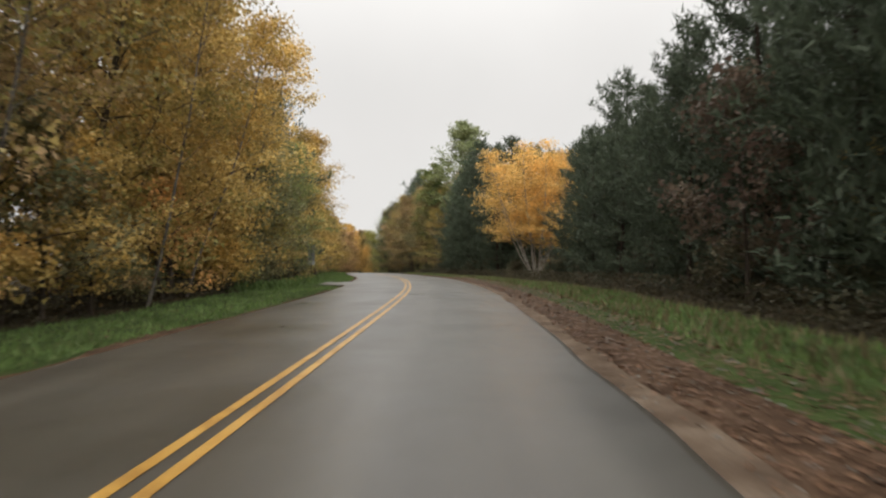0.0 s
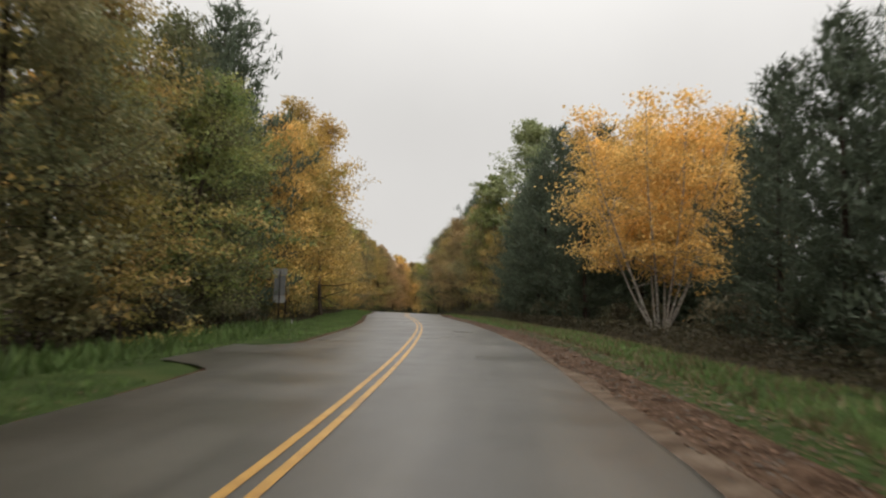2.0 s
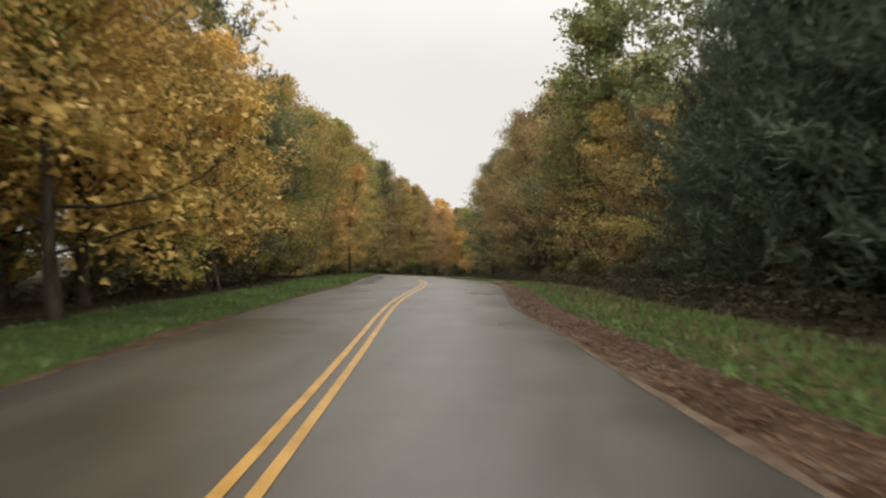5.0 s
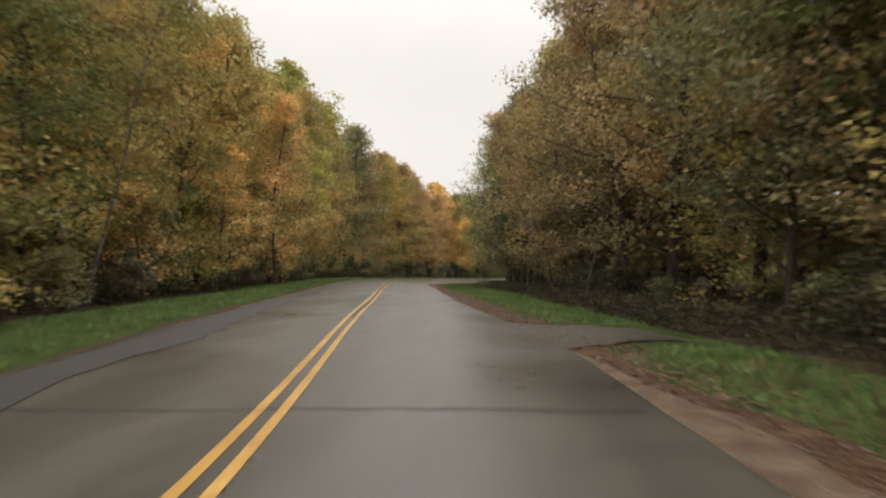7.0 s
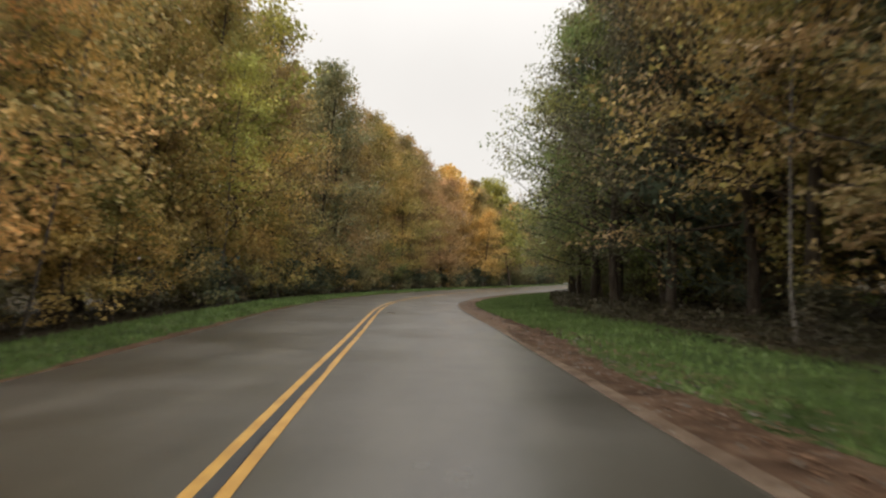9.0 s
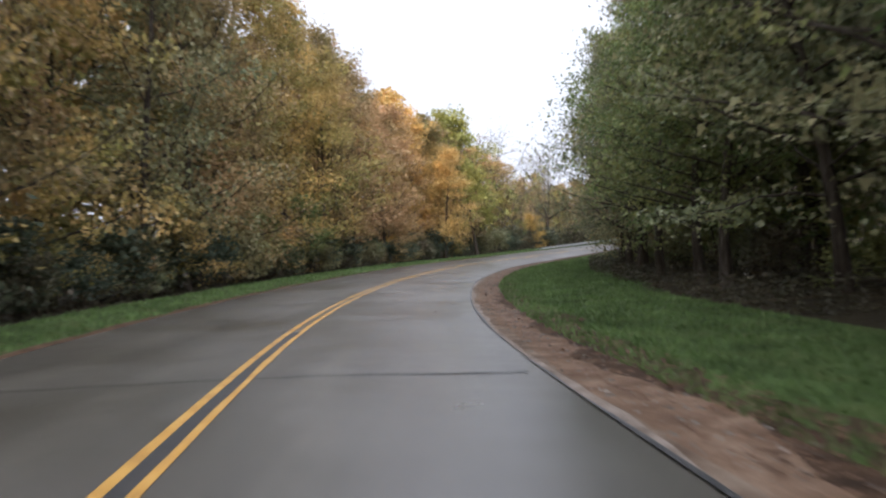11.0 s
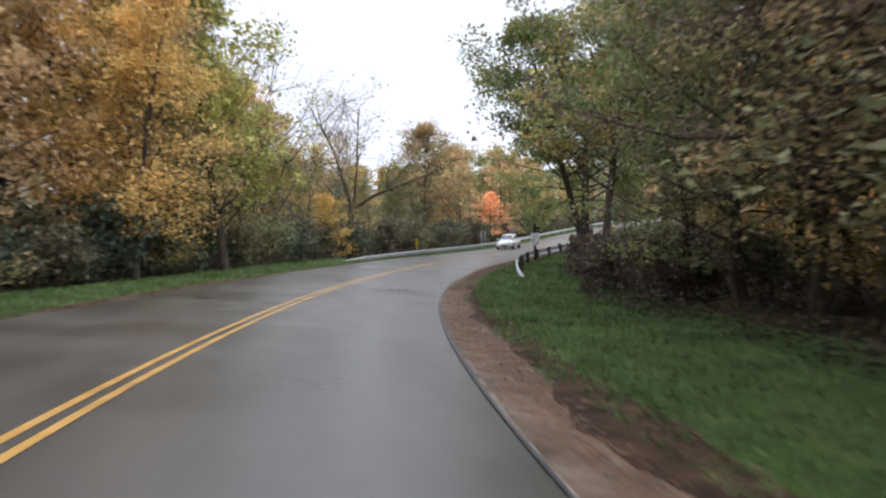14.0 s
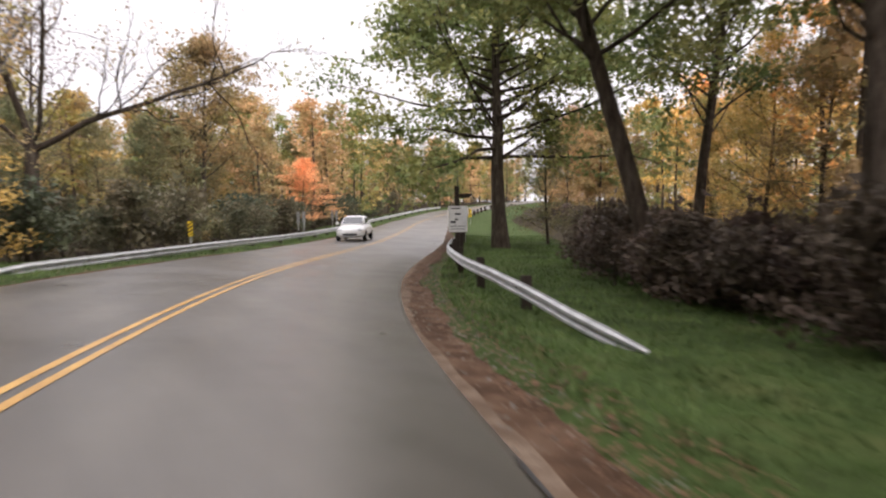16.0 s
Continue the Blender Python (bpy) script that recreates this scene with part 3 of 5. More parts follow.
def leafy(seed, height, spread, first=0.12, limbs=26, leaves=6000, size=0.2, stems=1, radius=0.16, shape=0.9, clump=0.5, rise=0.55, sub=4, lean=0.05, inner=0, splay=0.22, foot=0.35, arch=0.1):
    """Trunk and crown meshes of a leafy tree."""
    rng = np.random.default_rng(seed)
    wood, knots = [], []
    for s in range(stems):
        a = rng.uniform(0, 6.28) if stems < 6 else 6.28 * (s + rng.uniform(0, 0.6)) / stems
        tilt = lean if stems == 1 else splay * rng.uniform(0.25, 1.15)
        base = np.array([math.cos(a), math.sin(a), 0]) * (0 if stems == 1 else foot * rng.uniform(0.4, 1.0))
        hh = height * rng.uniform(0.85, 1.0) if stems > 1 else height
        main = bend(rng, base - [0, 0, 0.25], [math.cos(a) * tilt, math.sin(a) * tilt, 1], hh, 9, arch, 0.045)
        rad = radius * (1 - np.linspace(0, 1, 9)) ** 0.8 + 0.012
        rad[0] *= 1.35
        wood.append(tube(main, rad, 7 if radius > 0.03 else 4))
        count = max(6, limbs // stems)
        for i in range(count):
            u = first + (0.97 - first) * (i + rng.uniform(0, 1)) / count
            k = u * 8
            j = min(int(k), 7)
            start = main[j] + (main[j + 1] - main[j]) * (k - j)
            w = (u - first) / (1 - first)
            prof = max(0.16, math.sin(math.pi * min(1, 0.22 + 0.80 * w ** shape)) ** 0.7)
            az = i * 2.4 + rng.uniform(-0.5, 0.5)
            out = np.array([math.cos(az), math.sin(az), rise * rng.uniform(0.5, 1.5) + 0.5 * w])
            length = spread * prof * rng.uniform(0.7, 1.15) / (1.0 if stems == 1 else 1.3)
            limb = bend(rng, start, out, length, 5, 0.25, 0.16)
            wood.append(tube(limb, np.linspace(max(0.014, radius * 0.32 * (1 - u * 0.6)), 0.008, 5), 4))
            knots += [limb[2], limb[3], limb[4]]
            for _ in range(sub):
                q = rng.uniform(0.3, 0.95) * 4
                j2 = min(int(q), 3)
                st = limb[j2] + (limb[j2 + 1] - limb[j2]) * (q - j2)
                d2 = (limb[j2 + 1] - limb[j2]) / (np.linalg.norm(limb[j2 + 1] - limb[j2]) + 1e-9) + rng.normal(0, 0.7, 3)
                twig = bend(rng, st, d2, length * rng.uniform(0.25, 0.5), 4, 0.1, 0.2)
                wood.append(tube(twig[::3], np.array([0.012, 0.004]), 3))
                knots += [twig[1], twig[2], twig[3]]
        knots.append(main[8])
    trunk = join(wood)
    knots = np.array(knots)
    crown = None
    if leaves:
        weight = rng.uniform(0.1, 1, len(knots))
        pick = rng.choice(len(knots), leaves, p=weight / weight.sum())
        pts = knots[pick] + np.clip(rng.normal(0, 1, (leaves, 3)), -1.6, 1.6) * [clump, clump, clump * 0.42]
        pts[:, 2] = np.maximum(pts[:, 2], 0.25)
        crown = leaf_quads(rng, pts, size, ratio=0.85)
        if inner:
            core = knots[rng.integers(0, len(knots), inner)]
            axis = np.stack([np.zeros(inner), np.zeros(inner), core[:, 2]], 1)
            core = axis + (core - axis) * rng.uniform(0.15, 0.8, (inner, 1)) + rng.normal(0, 0.3, (inner, 3))
            core[:, 2] = np.maximum(core[:, 2], 0.3)
            crown = join([crown, leaf_quads(rng, core, size * 1.6, ratio=0.9)])
    return trunk, crown


def gnarled(seed, fork, radius, limbs, leaves):
    """Trunk and thin crown of a nearly bare tree: a short bole, long limbs given by direction, length and girth, and twigs."""
    rng = np.random.default_rng(seed)
    bole = bend(rng, [0, 0, -0.25], [0.04, -0.02, 1], fork + 0.25, 5, 0.1, 0.03)
    wood = [tube(bole, np.linspace(radius * 1.3, radius, 5), 8)]
    knots = []

    def grow(start, way, length, girth, level):
        path = bend(rng, start, way, length, 9, 0.25 if level == 0 else 0.1, 0.13 if level == 0 else 0.2)
        wood.append(tube(path, np.linspace(girth, max(0.004, girth * 0.22), 9), 6 if level == 0 else 3))
        if level == 3:
            knots.extend(path[3:])
            return
        for _ in range((12, 7, 4)[level]):
            k = rng.uniform(2.0, 7.9)
            j = int(k)
            at = path[j] + (path[j + 1] - path[j]) * (k - j)
            along_it = path[j + 1] - path[j]
            along_it /= np.linalg.norm(along_it)
            grow(at, along_it + rng.normal(0, 0.55, 3) + [0, 0, 0.15], length * rng.uniform(0.28, 0.5), girth * (0.42, 0.4, 0.45)[level] * (1 - 0.06 * k), level + 1)

    for x, y, z, length, girth in limbs:
        grow(bole[4] - np.array([0, 0, 0.1]), np.array([x, y, z]), length, girth, 0 if len(limbs) < 5 else 1)
    knots = np.array(knots)
    pts = knots[rng.integers(0, len(knots), leaves)] + rng.normal(0, 0.22, (leaves, 3))
    return join(wood), leaf_quads(rng, pts, 0.13, ratio=0.8)


def pine(seed, height, spread, needles=5000, first=0.08, size=0.42, boughs=6, gap=0.55):
    """Trunk and crown meshes of a pine, with whorls of drooping boughs."""
    rng = np.random.default_rng(seed)
    main = bend(rng, [0, 0, -0.25], [rng.normal(0, 0.02), rng.normal(0, 0.02), 1], height, 9, 0.1, 0.015)
    wood = [tube(main, 0.19 * (1 - np.linspace(0, 1, 9)) ** 0.9 + 0.015, 7)]
    tips, ways = [], []
    z = first
    while z < 0.985:
        u = (z - first) / (1 - first)
        reach = spread * (min(1, 0.75 + u * 1.2) * (1 - u ** 2.4) ** 0.8 + 0.04)
        for i in range(boughs):
            az = rng.uniform(0, 6.28)
            k = z * 8
            j = min(int(k), 7)
            st = main[j] + (main[j + 1] - main[j]) * (k - j)
            length = reach * rng.uniform(0.5, 1.2)
            limb = bend(rng, st, [math.cos(az), math.sin(az), 0.10 + 0.9 * u ** 2], length, 5, 0.55, 0.12)
            if length > 0.5:
                wood.append(tube(limb[::2], np.linspace(0.03 * (1 - 0.6 * u), 0.006, 3), 3))
            for q in np.arange(0.25, 1.01, 0.35 / max(0.4, length)):
                k2 = min(q, 0.999) * 4
                j2 = int(k2)
                tips.append(limb[j2] + (limb[j2 + 1] - limb[j2]) * (k2 - j2))
                ways.append(limb[j2 + 1] - limb[j2])
        z += gap * rng.uniform(0.8, 1.2) / height
    tips.append(main[8])
    ways.append(np.array([0, 0, 1.0]))
    tips, ways = np.array(tips), np.array(ways)
    ways /= np.linalg.norm(ways, axis=1, keepdims=True) + 1e-9
    pick = rng.integers(0, len(tips), needles)
    c = tips[pick] + rng.normal(0, 0.17, (needles, 3))
    d = ways[pick] * 0.55 + rng.normal(0, 0.55, (needles, 3)) + [0, 0, 0.35]
    d /= np.linalg.norm(d, axis=1, keepdims=True)
    side = np.cross(d, rng.normal(0, 1, (needles, 3)))
    side /= np.linalg.norm(side, axis=1, keepdims=True) + 1e-9
    s = (size * rng.uniform(0.6, 1.3, needles))[:, None]
    v = np.stack([c - side * s * 0.11, c + side * s * 0.11, c + d * s], 1).reshape(-1, 3)
    return join(wood), (v, np.arange(needles * 3).reshape(-1, 3))


def plant(name, made, bark, leaf, label, category="tree", crown_name="crown"):
    """A tree standing at the origin: an empty with trunk and crown."""
    top = new(name)
    top.empty_display_size = 0.3
    trunk, crown = made
    mesh_object("trunk", *trunk, [bark], True, parent=top)
    if crown is not None:
        mesh_object(crown_name, *crown, [leaf], parent=top)
    return tagged(top, label, category)


WORDS = {"ochre": "ochre and brown autumn leaves", "gold": "golden yellow autumn leaves", "olive": "olive and yellowing leaves", "green": "green leaves",
         "pale": "pale green leaves", "lime": "yellow-green autumn leaves", "rust": "rusty orange autumn leaves", "flame": "bright orange autumn leaves",
         "brown": "dull brown autumn leaves", "wine": "dull reddish-brown leaves", "pine": "dark green needles", "dusk": "dark green leaves", "shade": "dark green and brown leaves toned down for shade", "amber": "amber orange autumn leaves", "honey": "warm golden leaves", "turning": "olive leaves turning orange", "straw": "pale golden leaves", "bramble": "dark brown bramble leaves", "thicket": "dull blue-green leaves"}
STORE = {}


def store(key, made, bark, name, category="tree"):
    STORE[key] = (name, made, bark, category, [])


def put(key, colour, x, y, scale=1.0, turn=None, tall=1.0, label="", group="", up=0.0):
    """Places a copy of a stored plant, with its leaves in a colour."""
    name, made, bark, category, first = STORE[key]
    words = label or f"{'dense ' if category == 'shrub' else ''}{name.replace('_', ' ')} with {WORDS[colour]} at the forest edge"
    m = pose(x, y, float(ground_z(x, y)) + up, 0, 0, random.uniform(0, 360) if turn is None else turn)
    if not first:
        ob = plant(name, made, bark, LEAF[colour], words, category)
        first.append(ob)
        for ch in ob.children:
            if ch.name.startswith("crown"):
                ch.material_slots[0].link = "OBJECT"
                ch.material_slots[0].material = LEAF[colour]
        ob.matrix_basis = m @ Matrix.Diagonal((scale, scale, scale * tall, 1))
        return tagged(ob, group=group)
    ob = copy_thing(first[0], m)
    ob.scale = (scale, scale, scale * tall)
    for ch in ob.children:
        if ch.name.startswith("crown"):
            ch.material_slots[0].link = "OBJECT"
            ch.material_slots[0].material = LEAF[colour]
    return tagged(ob, words, category, group)


for i in range(6):
    store(f"edge{i}", leafy(10 + i, 13.5, 4.5, 0.09, 42, 12500, 0.135, radius=0.13, shape=0.65, clump=0.46, rise=0.42, sub=2, inner=1500), BARK, "broadleaf_tree")
for i in range(2):
    store(f"broad{i}", leafy(17 + i, 13.5, 4.9, 0.15, 44, 16000, 0.115, radius=0.17, shape=0.6, clump=0.38, rise=0.3, sub=3, inner=2000), BARK, "broadleaf_tree")
for i in range(3):
    store(f"back{i}", leafy(20 + i, 15.5, 4.6, 0.05, 24, 3200, 0.34, radius=0.2, shape=0.75, clump=0.5, sub=1, inner=500), BARK, "broadleaf_tree")
for i in range(3):
    store(f"sapling{i}", leafy(25 + i, 5.5, 2.4, 0.06, 18, 3400, 0.125, radius=0.05, shape=0.65, clump=0.34, rise=0.4, sub=2, inner=300), BARK, "sapling")
store("birch0", leafy(31, 12.6, 4.0, 0.24, 156, 40000, 0.135, stems=13, radius=0.05, shape=0.7, clump=0.45, rise=0.55, sub=3, inner=2600, splay=0.72, foot=0.25, arch=1.1), PALE_BARK, "birch_tree")
store("lime0", leafy(33, 16.5, 5.2, 0.12, 44, 10000, 0.21, radius=0.16, shape=0.75, clump=0.45, rise=0.8, inner=1300), BARK, "poplar_tree")
for i in range(2):
    store(f"poplar{i}", leafy(41 + i, 22, 6.6, 0.2, 44, 14000, 0.28, radius=0.2, shape=0.8, clump=0.5, rise=0.9, inner=300), PALE_BARK, "poplar_tree")
for i in range(2):
    store(f"slim{i}", leafy(46 + i, 13, 2.6, 0.36, 22, 5200, 0.125, radius=0.045, shape=0.8, clump=0.4, rise=0.7, sub=2, lean=0.22), GREY_BARK, "slender_birch")
for i in range(3):
    store(f"pine{i}", pine(51 + i, 16.5, 4.7, 10500, 0.03, 0.45, 6, 0.62), PINE_BARK, "pine_tree")
store("bare0", leafy(61, 12.5, 7.5, 0.26, 18, 500, 0.15, radius=0.22, shape=0.7, clump=0.6, rise=0.45, sub=12, lean=0.16), BARK, "bare_tree")
store("leaner0", leafy(66, 17, 6.5, 0.36, 40, 18000, 0.22, radius=0.27, shape=0.8, clump=0.5, rise=0.6, sub=5, lean=0.27), BARK, "leaning_tree")
store("wide0", leafy(65, 17, 9.0, 0.27, 60, 38000, 0.26, radius=0.40, shape=0.5, clump=0.6, rise=0.12, sub=5, lean=0.1), BARK, "spreading_tree")
store("gnarled0", gnarled(67, 4.2, 0.24, ((0.78, -0.48, 0.72, 9.0, 0.14), (-0.10, 0.08, 1.0, 9.0, 0.17), (0.42, -0.26, 0.85, 8.5, 0.12), (-0.75, 0.35, 0.8, 7.0, 0.10)), 2200), BARK, "bare_tree")
store("stems0", gnarled(68, 1.2, 0.20, ((0.30, -0.18, 1.0, 10.0, 0.10), (-0.10, 0.10, 1.0, 10.5, 0.11), (0.10, -0.05, 1.0, 9.0, 0.09), (-0.42, 0.25, 0.95, 8.5, 0.08), (0.50, -0.35, 0.85, 7.5, 0.07)), 3200), GREY_BARK, "bare_tree")
store("thin0", leafy(69, 14, 4.6, 0.25, 30, 1500, 0.17, radius=0.17, shape=0.8, clump=0.5, rise=0.9, sub=6, lean=0.08), BARK, "sparse_tree")
for i in range(2):
    store(f"sparse{i}", leafy(62 + i, 16, 5.8, 0.30, 38, 13000, 0.22, radius=0.24, shape=0.8, clump=0.5, rise=0.8, sub=4, lean=0.12), BARK, "sparse_tree")
for i in range(3):
    store(f"shrub{i}", leafy(71 + i, 2.4, 1.7, 0.05, 8, 1150, 0.15, stems=2, radius=0.022, shape=0.6, clump=0.36, rise=0.8, sub=0, inner=100), BARK, "shrub", "shrub")
STEM = tube(np.array([[0, 0, -0.3], [0.15, 0, 5.0], [0, 0.2, 10.0], [0, 0, 14.5]]), np.array([0.24, 0.17, 0.10, 0.02]), 5)
for i in range(2):
    store(f"backpine{i}", pine(55 + i, 16.5, 4.5, 4200, 0.03, 0.75, 5, 0.9), PINE_BARK, "pine_tree")
COARSE = [(STEM, leafy(81 + i, 15.5, 4.8, 0.05, 9, 480, 0.68, radius=0.2, shape=0.75, clump=0.75, sub=0, inner=100)[1]) for i in range(3)]
FINE = [(STEM, leafy(85 + i, 15.5, 5.0, 0.06, 14, 1250, 0.40, radius=0.2, shape=0.7, clump=0.66, sub=1, inner=120)[1]) for i in range(3)]
COARSE_PINE = [pine(91 + i, 16.5, 3.9, 700, 0.05, 1.4, 4, 2.0) for i in range(2)]


def wood_mass(name, spots, label):
    """Many far trees as one mass: spots of x, y, height, colour."""
    shades = sorted({q[3] for q in spots})
    vs, fs, ms, at = [], [], [], 0
    for x, y, high, colour, *fine in spots:
        kind = random.choice(FINE if fine or (y > 228 and high > 7) else COARSE_PINE if colour == "pine" else COARSE)
        k, a = high / (16.5 if colour == "pine" else 15.5), random.uniform(0, 6.28)
        turn = np.array([[math.cos(a), -math.sin(a), 0], [math.sin(a), math.cos(a), 0], [0, 0, 1]])
        for (v, f), m in zip(kind, (0, 1 + shades.index(colour))):
            vs.append(v @ turn.T * k + [x, y, float(ground_z(x, y))])
            f = f + at
            fs += f.tolist()
            ms += [m] * len(f)
            at += len(v)
    ob = mesh_object(name, np.concatenate(vs), fs, [BARK] + [LEAF[c] for c in shades], index=ms)
    return tagged(ob, label, "woods", kind="stuff")



def pick_colour(table, y):
    for y0, y1, words in table:
        if y0 <= y < y1:
            return random.choice(words.split())
    return "olive"


LEFT = [(-99, 18, "olive olive ochre brown"), (18, 38, "gold ochre straw ochre"), (38, 58, "dusk green olive dusk"), (58, 66, "olive ochre green"), (66, 105, "ochre gold ochre lime"), (105, 135, "olive green dusk ochre"),
        (135, 165, "ochre olive honey brown"), (165, 212, "olive brown dusk olive ochre"), (212, 217, "olive brown"), (217, 228, "rust brown rust"), (228, 240, "brown olive honey green"), (240, 290, "brown olive brown"), (290, 500, "brown rust dusk green olive")]
RIGHT = [(-99, 98, "pine"), (98, 122, "olive brown dusk"), (122, 165, "dusk olive shade brown"), (165, 208, "dusk green dusk green"), (208, 224, "brown wine brown"), (224, 240, "dusk green dusk"), (240, 300, "gold olive ochre brown"), (300, 500, "brown ochre rust olive")]
TALL_LEFT = [(-99, 13.5), (20, 14), (36, 14.5), (39, 11), (56, 11.5), (62, 12), (70, 14), (80, 15), (88, 14.5), (96, 11.5), (115, 12.5), (130, 15.5), (145, 17.5), (165, 19), (178, 20), (200, 19), (217, 18.5), (232, 17), (247, 16.5), (262, 14), (300, 12.5)]
TALL_RIGHT = [(-99, 14), (22, 14), (30, 12), (55, 10.6), (66, 12), (80, 14.5), (96, 14.5), (98, 10), (110, 11), (120, 16), (145, 17.5), (165, 17), (190, 15.5), (205, 13.5), (222, 14), (238, 15), (260, 14), (300, 12)]
NEAR_LEFT = [(-99, 9.4), (40, 9.6), (60, 10.2), (100, 10.4), (180, 10.2), (230, 10.2), (250, 12), (300, 13)]
NEAR_RIGHT = [(-99, 12.0), (70, 12.0), (95, 11.2), (125, 11.2), (160, 11.6), (180, 12.2), (200, 12.0), (215, 11.4), (230, 11.0), (241, 12), (300, 16)]


def along(table, y):
    return float(np.interp(y, *np.array(table, float).T))


random.seed(7)
for side, table, tall, near in ((-1, LEFT, TALL_LEFT, NEAR_LEFT), (1, RIGHT, TALL_RIGHT, NEAR_RIGHT)):
    mass = []
    for row, (off, step) in enumerate(((0, 4.4), (4.2, 4.6), (9.0, 5.8), (15.0, 8.0), (24.0, 8.0), (34.0, 8.0))):
        y = -14 + row * 1.7
        while y < 318 + row * 8:
            yy = y + random.uniform(-0.8, 0.8)
            d = along(near, yy) + off + random.uniform(-0.8, 1.0)
            colour = pick_colour(table, yy)
            if row > 3 and yy < 225:
                y += step
                continue
            x, ya, _ = at_road(yy, side * d)
            high = along(tall, yy) * (1 + 0.06 * row) * random.uniform(0.86, 1.08)
            glade = side > 0 and 233 < yy < 300
            slim = 0.5 + 0.5 * high / 13.5
            if math.hypot(x - 9.0, ya - 61) < 8.5 or (glade and row == 0) or (side < 0 and yy > 246 and row == 0):
                pass
            elif row > 1:
                mass.append((x, ya, high * (0.85 if glade else 0.78 if side < 0 and yy > 248 else 1.0), random.choice(("amber", "ochre", "gold", "olive", "green", "brown")) if glade else colour))
            elif colour == "pine":
                put(f"backpine{random.randrange(2)}" if row else f"pine{random.randrange(3)}", "pine", x, ya, high / 16.5, tall=1.0)
            elif row == 0 and side > 0 and 118 < yy < 226:
                put(f"broad{random.randrange(2)}", colour, x, ya, slim, tall=high / 13.5 / slim)
            elif row == 0:
                put(f"edge{random.randrange(6)}", colour, x, ya, slim, tall=high / 13.5 / slim)
            elif side < 0 and yy > 250:
                if random.random() < 0.18:
                    put("thin0", random.choice(("brown", "olive", "wine")), x, ya, high / 14)
                else:
                    put(f"edge{random.randrange(6)}", random.choice(("brown", "olive", "dusk", "brown", "green")), x, ya, random.uniform(0.55, 0.8))
            elif glade:
                if random.random() < 0.5:
                    x, ya, _ = at_road(yy, d + 3.0)
                    put(f"edge{random.randrange(6)}", random.choice(("amber", "ochre", "ochre", "olive", "brown")), x, ya, random.uniform(0.65, 1.0))
            else:
                put(f"back{random.randrange(3)}", colour, x, ya, high / 15.5)
            y += (step * 0.8 if colour == "pine" else step) * random.uniform(0.8, 1.25)
    if side < 0:
        for i in range(150):
            y = random.uniform(285, 440)
            x, y, _ = at_road(y, -random.uniform(13, 110))
            mass.append((x, y, random.uniform(9, 13), random.choice(("rust", "olive", "green", "olive", "brown", "rust", "dusk", "green")), True))
        for i in range(70):
            x, y, _ = at_road(random.uniform(268, 325), -random.uniform(13, 34))
            mass.append((x, y, random.uniform(8, 11), random.choice(("olive", "green", "brown", "dusk", "rust", "brown")), True))
        for i in range(80):
            x, y, _ = at_road(random.uniform(300, 390), -random.uniform(9, 32))
            mass.append((x, y, random.uniform(11, 15), random.choice(("rust", "olive", "green", "olive", "brown", "dusk")), True))
        for i in range(60):
            mass.append((random.uniform(60, 180), random.uniform(345, 430), random.uniform(9, 13), random.choice(("rust", "green", "olive", "brown", "green")), True))
    # low fillers that close gaps, with the woods' inner shade in their leaf colours
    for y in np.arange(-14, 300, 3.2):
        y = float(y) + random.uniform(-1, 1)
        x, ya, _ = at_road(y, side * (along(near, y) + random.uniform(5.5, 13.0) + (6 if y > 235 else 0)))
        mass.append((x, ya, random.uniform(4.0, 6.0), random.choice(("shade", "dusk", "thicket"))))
    wood_mass("deep_woods", mass, "deep autumn woods behind the roadside trees")
    y = -12
    while y < 310:
        d = along(near, y) - (1.9 if side < 0 else -1.2 if 150 < y < 226 else 1.0) + random.uniform(-0.4, 2.2)
        x, ya, _ = at_road(y, side * d)
        colour = pick_colour(table, y)
        # dark leaf colours here paint in the shade at the trees' foot
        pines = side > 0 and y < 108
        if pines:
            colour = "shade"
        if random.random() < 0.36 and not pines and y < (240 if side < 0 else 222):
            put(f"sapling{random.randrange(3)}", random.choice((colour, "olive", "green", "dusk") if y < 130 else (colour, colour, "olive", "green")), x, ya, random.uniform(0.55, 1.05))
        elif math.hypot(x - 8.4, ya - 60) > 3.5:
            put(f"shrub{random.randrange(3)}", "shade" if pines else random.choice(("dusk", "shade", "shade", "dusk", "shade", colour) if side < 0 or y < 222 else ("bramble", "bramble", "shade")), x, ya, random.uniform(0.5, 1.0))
        y += (3.4 if pines else 2.2) * random.uniform(0.7, 1.4)

# trees that stand out along the road
put("birch0", "honey", 8.2, 62.0, 1.0, 20, tall=1.0, label="many-stemmed birch with golden leaves and pale trunks")
put("poplar0", "pale", 4.4, 111.5, 1.08, 0, label="tall poplar with pale green leaves above the pines")
put("poplar1", "green", -0.6, 117.0, 0.82, 40, label="poplar with green leaves among dark pines")
put("sapling0", "wine", 8.6, 20.0, 1.1, 10, tall=1.15, label="thin young tree with dull reddish-brown leaves before dark pines")
put("edge1", "ochre", 13.5, 19.0, 0.7, 0)
put("pine0", "pine", 7.6, 80.0, 0.64, 15)
put("backpine0", "pine", 12.6, 66.5, 0.72, 40)
put("backpine1", "pine", 14.4, 70.0, 0.78, 110)
put("back0", "brown", 16.6, 73.5, 0.8, 30)
put("pine1", "pine", 7.0, 86.0, 0.68, 75)
put("pine2", "pine", 5.8, 92.5, 0.78, 145)
put("edge2", "brown", -5.6, 146.0, 1.15, 30)
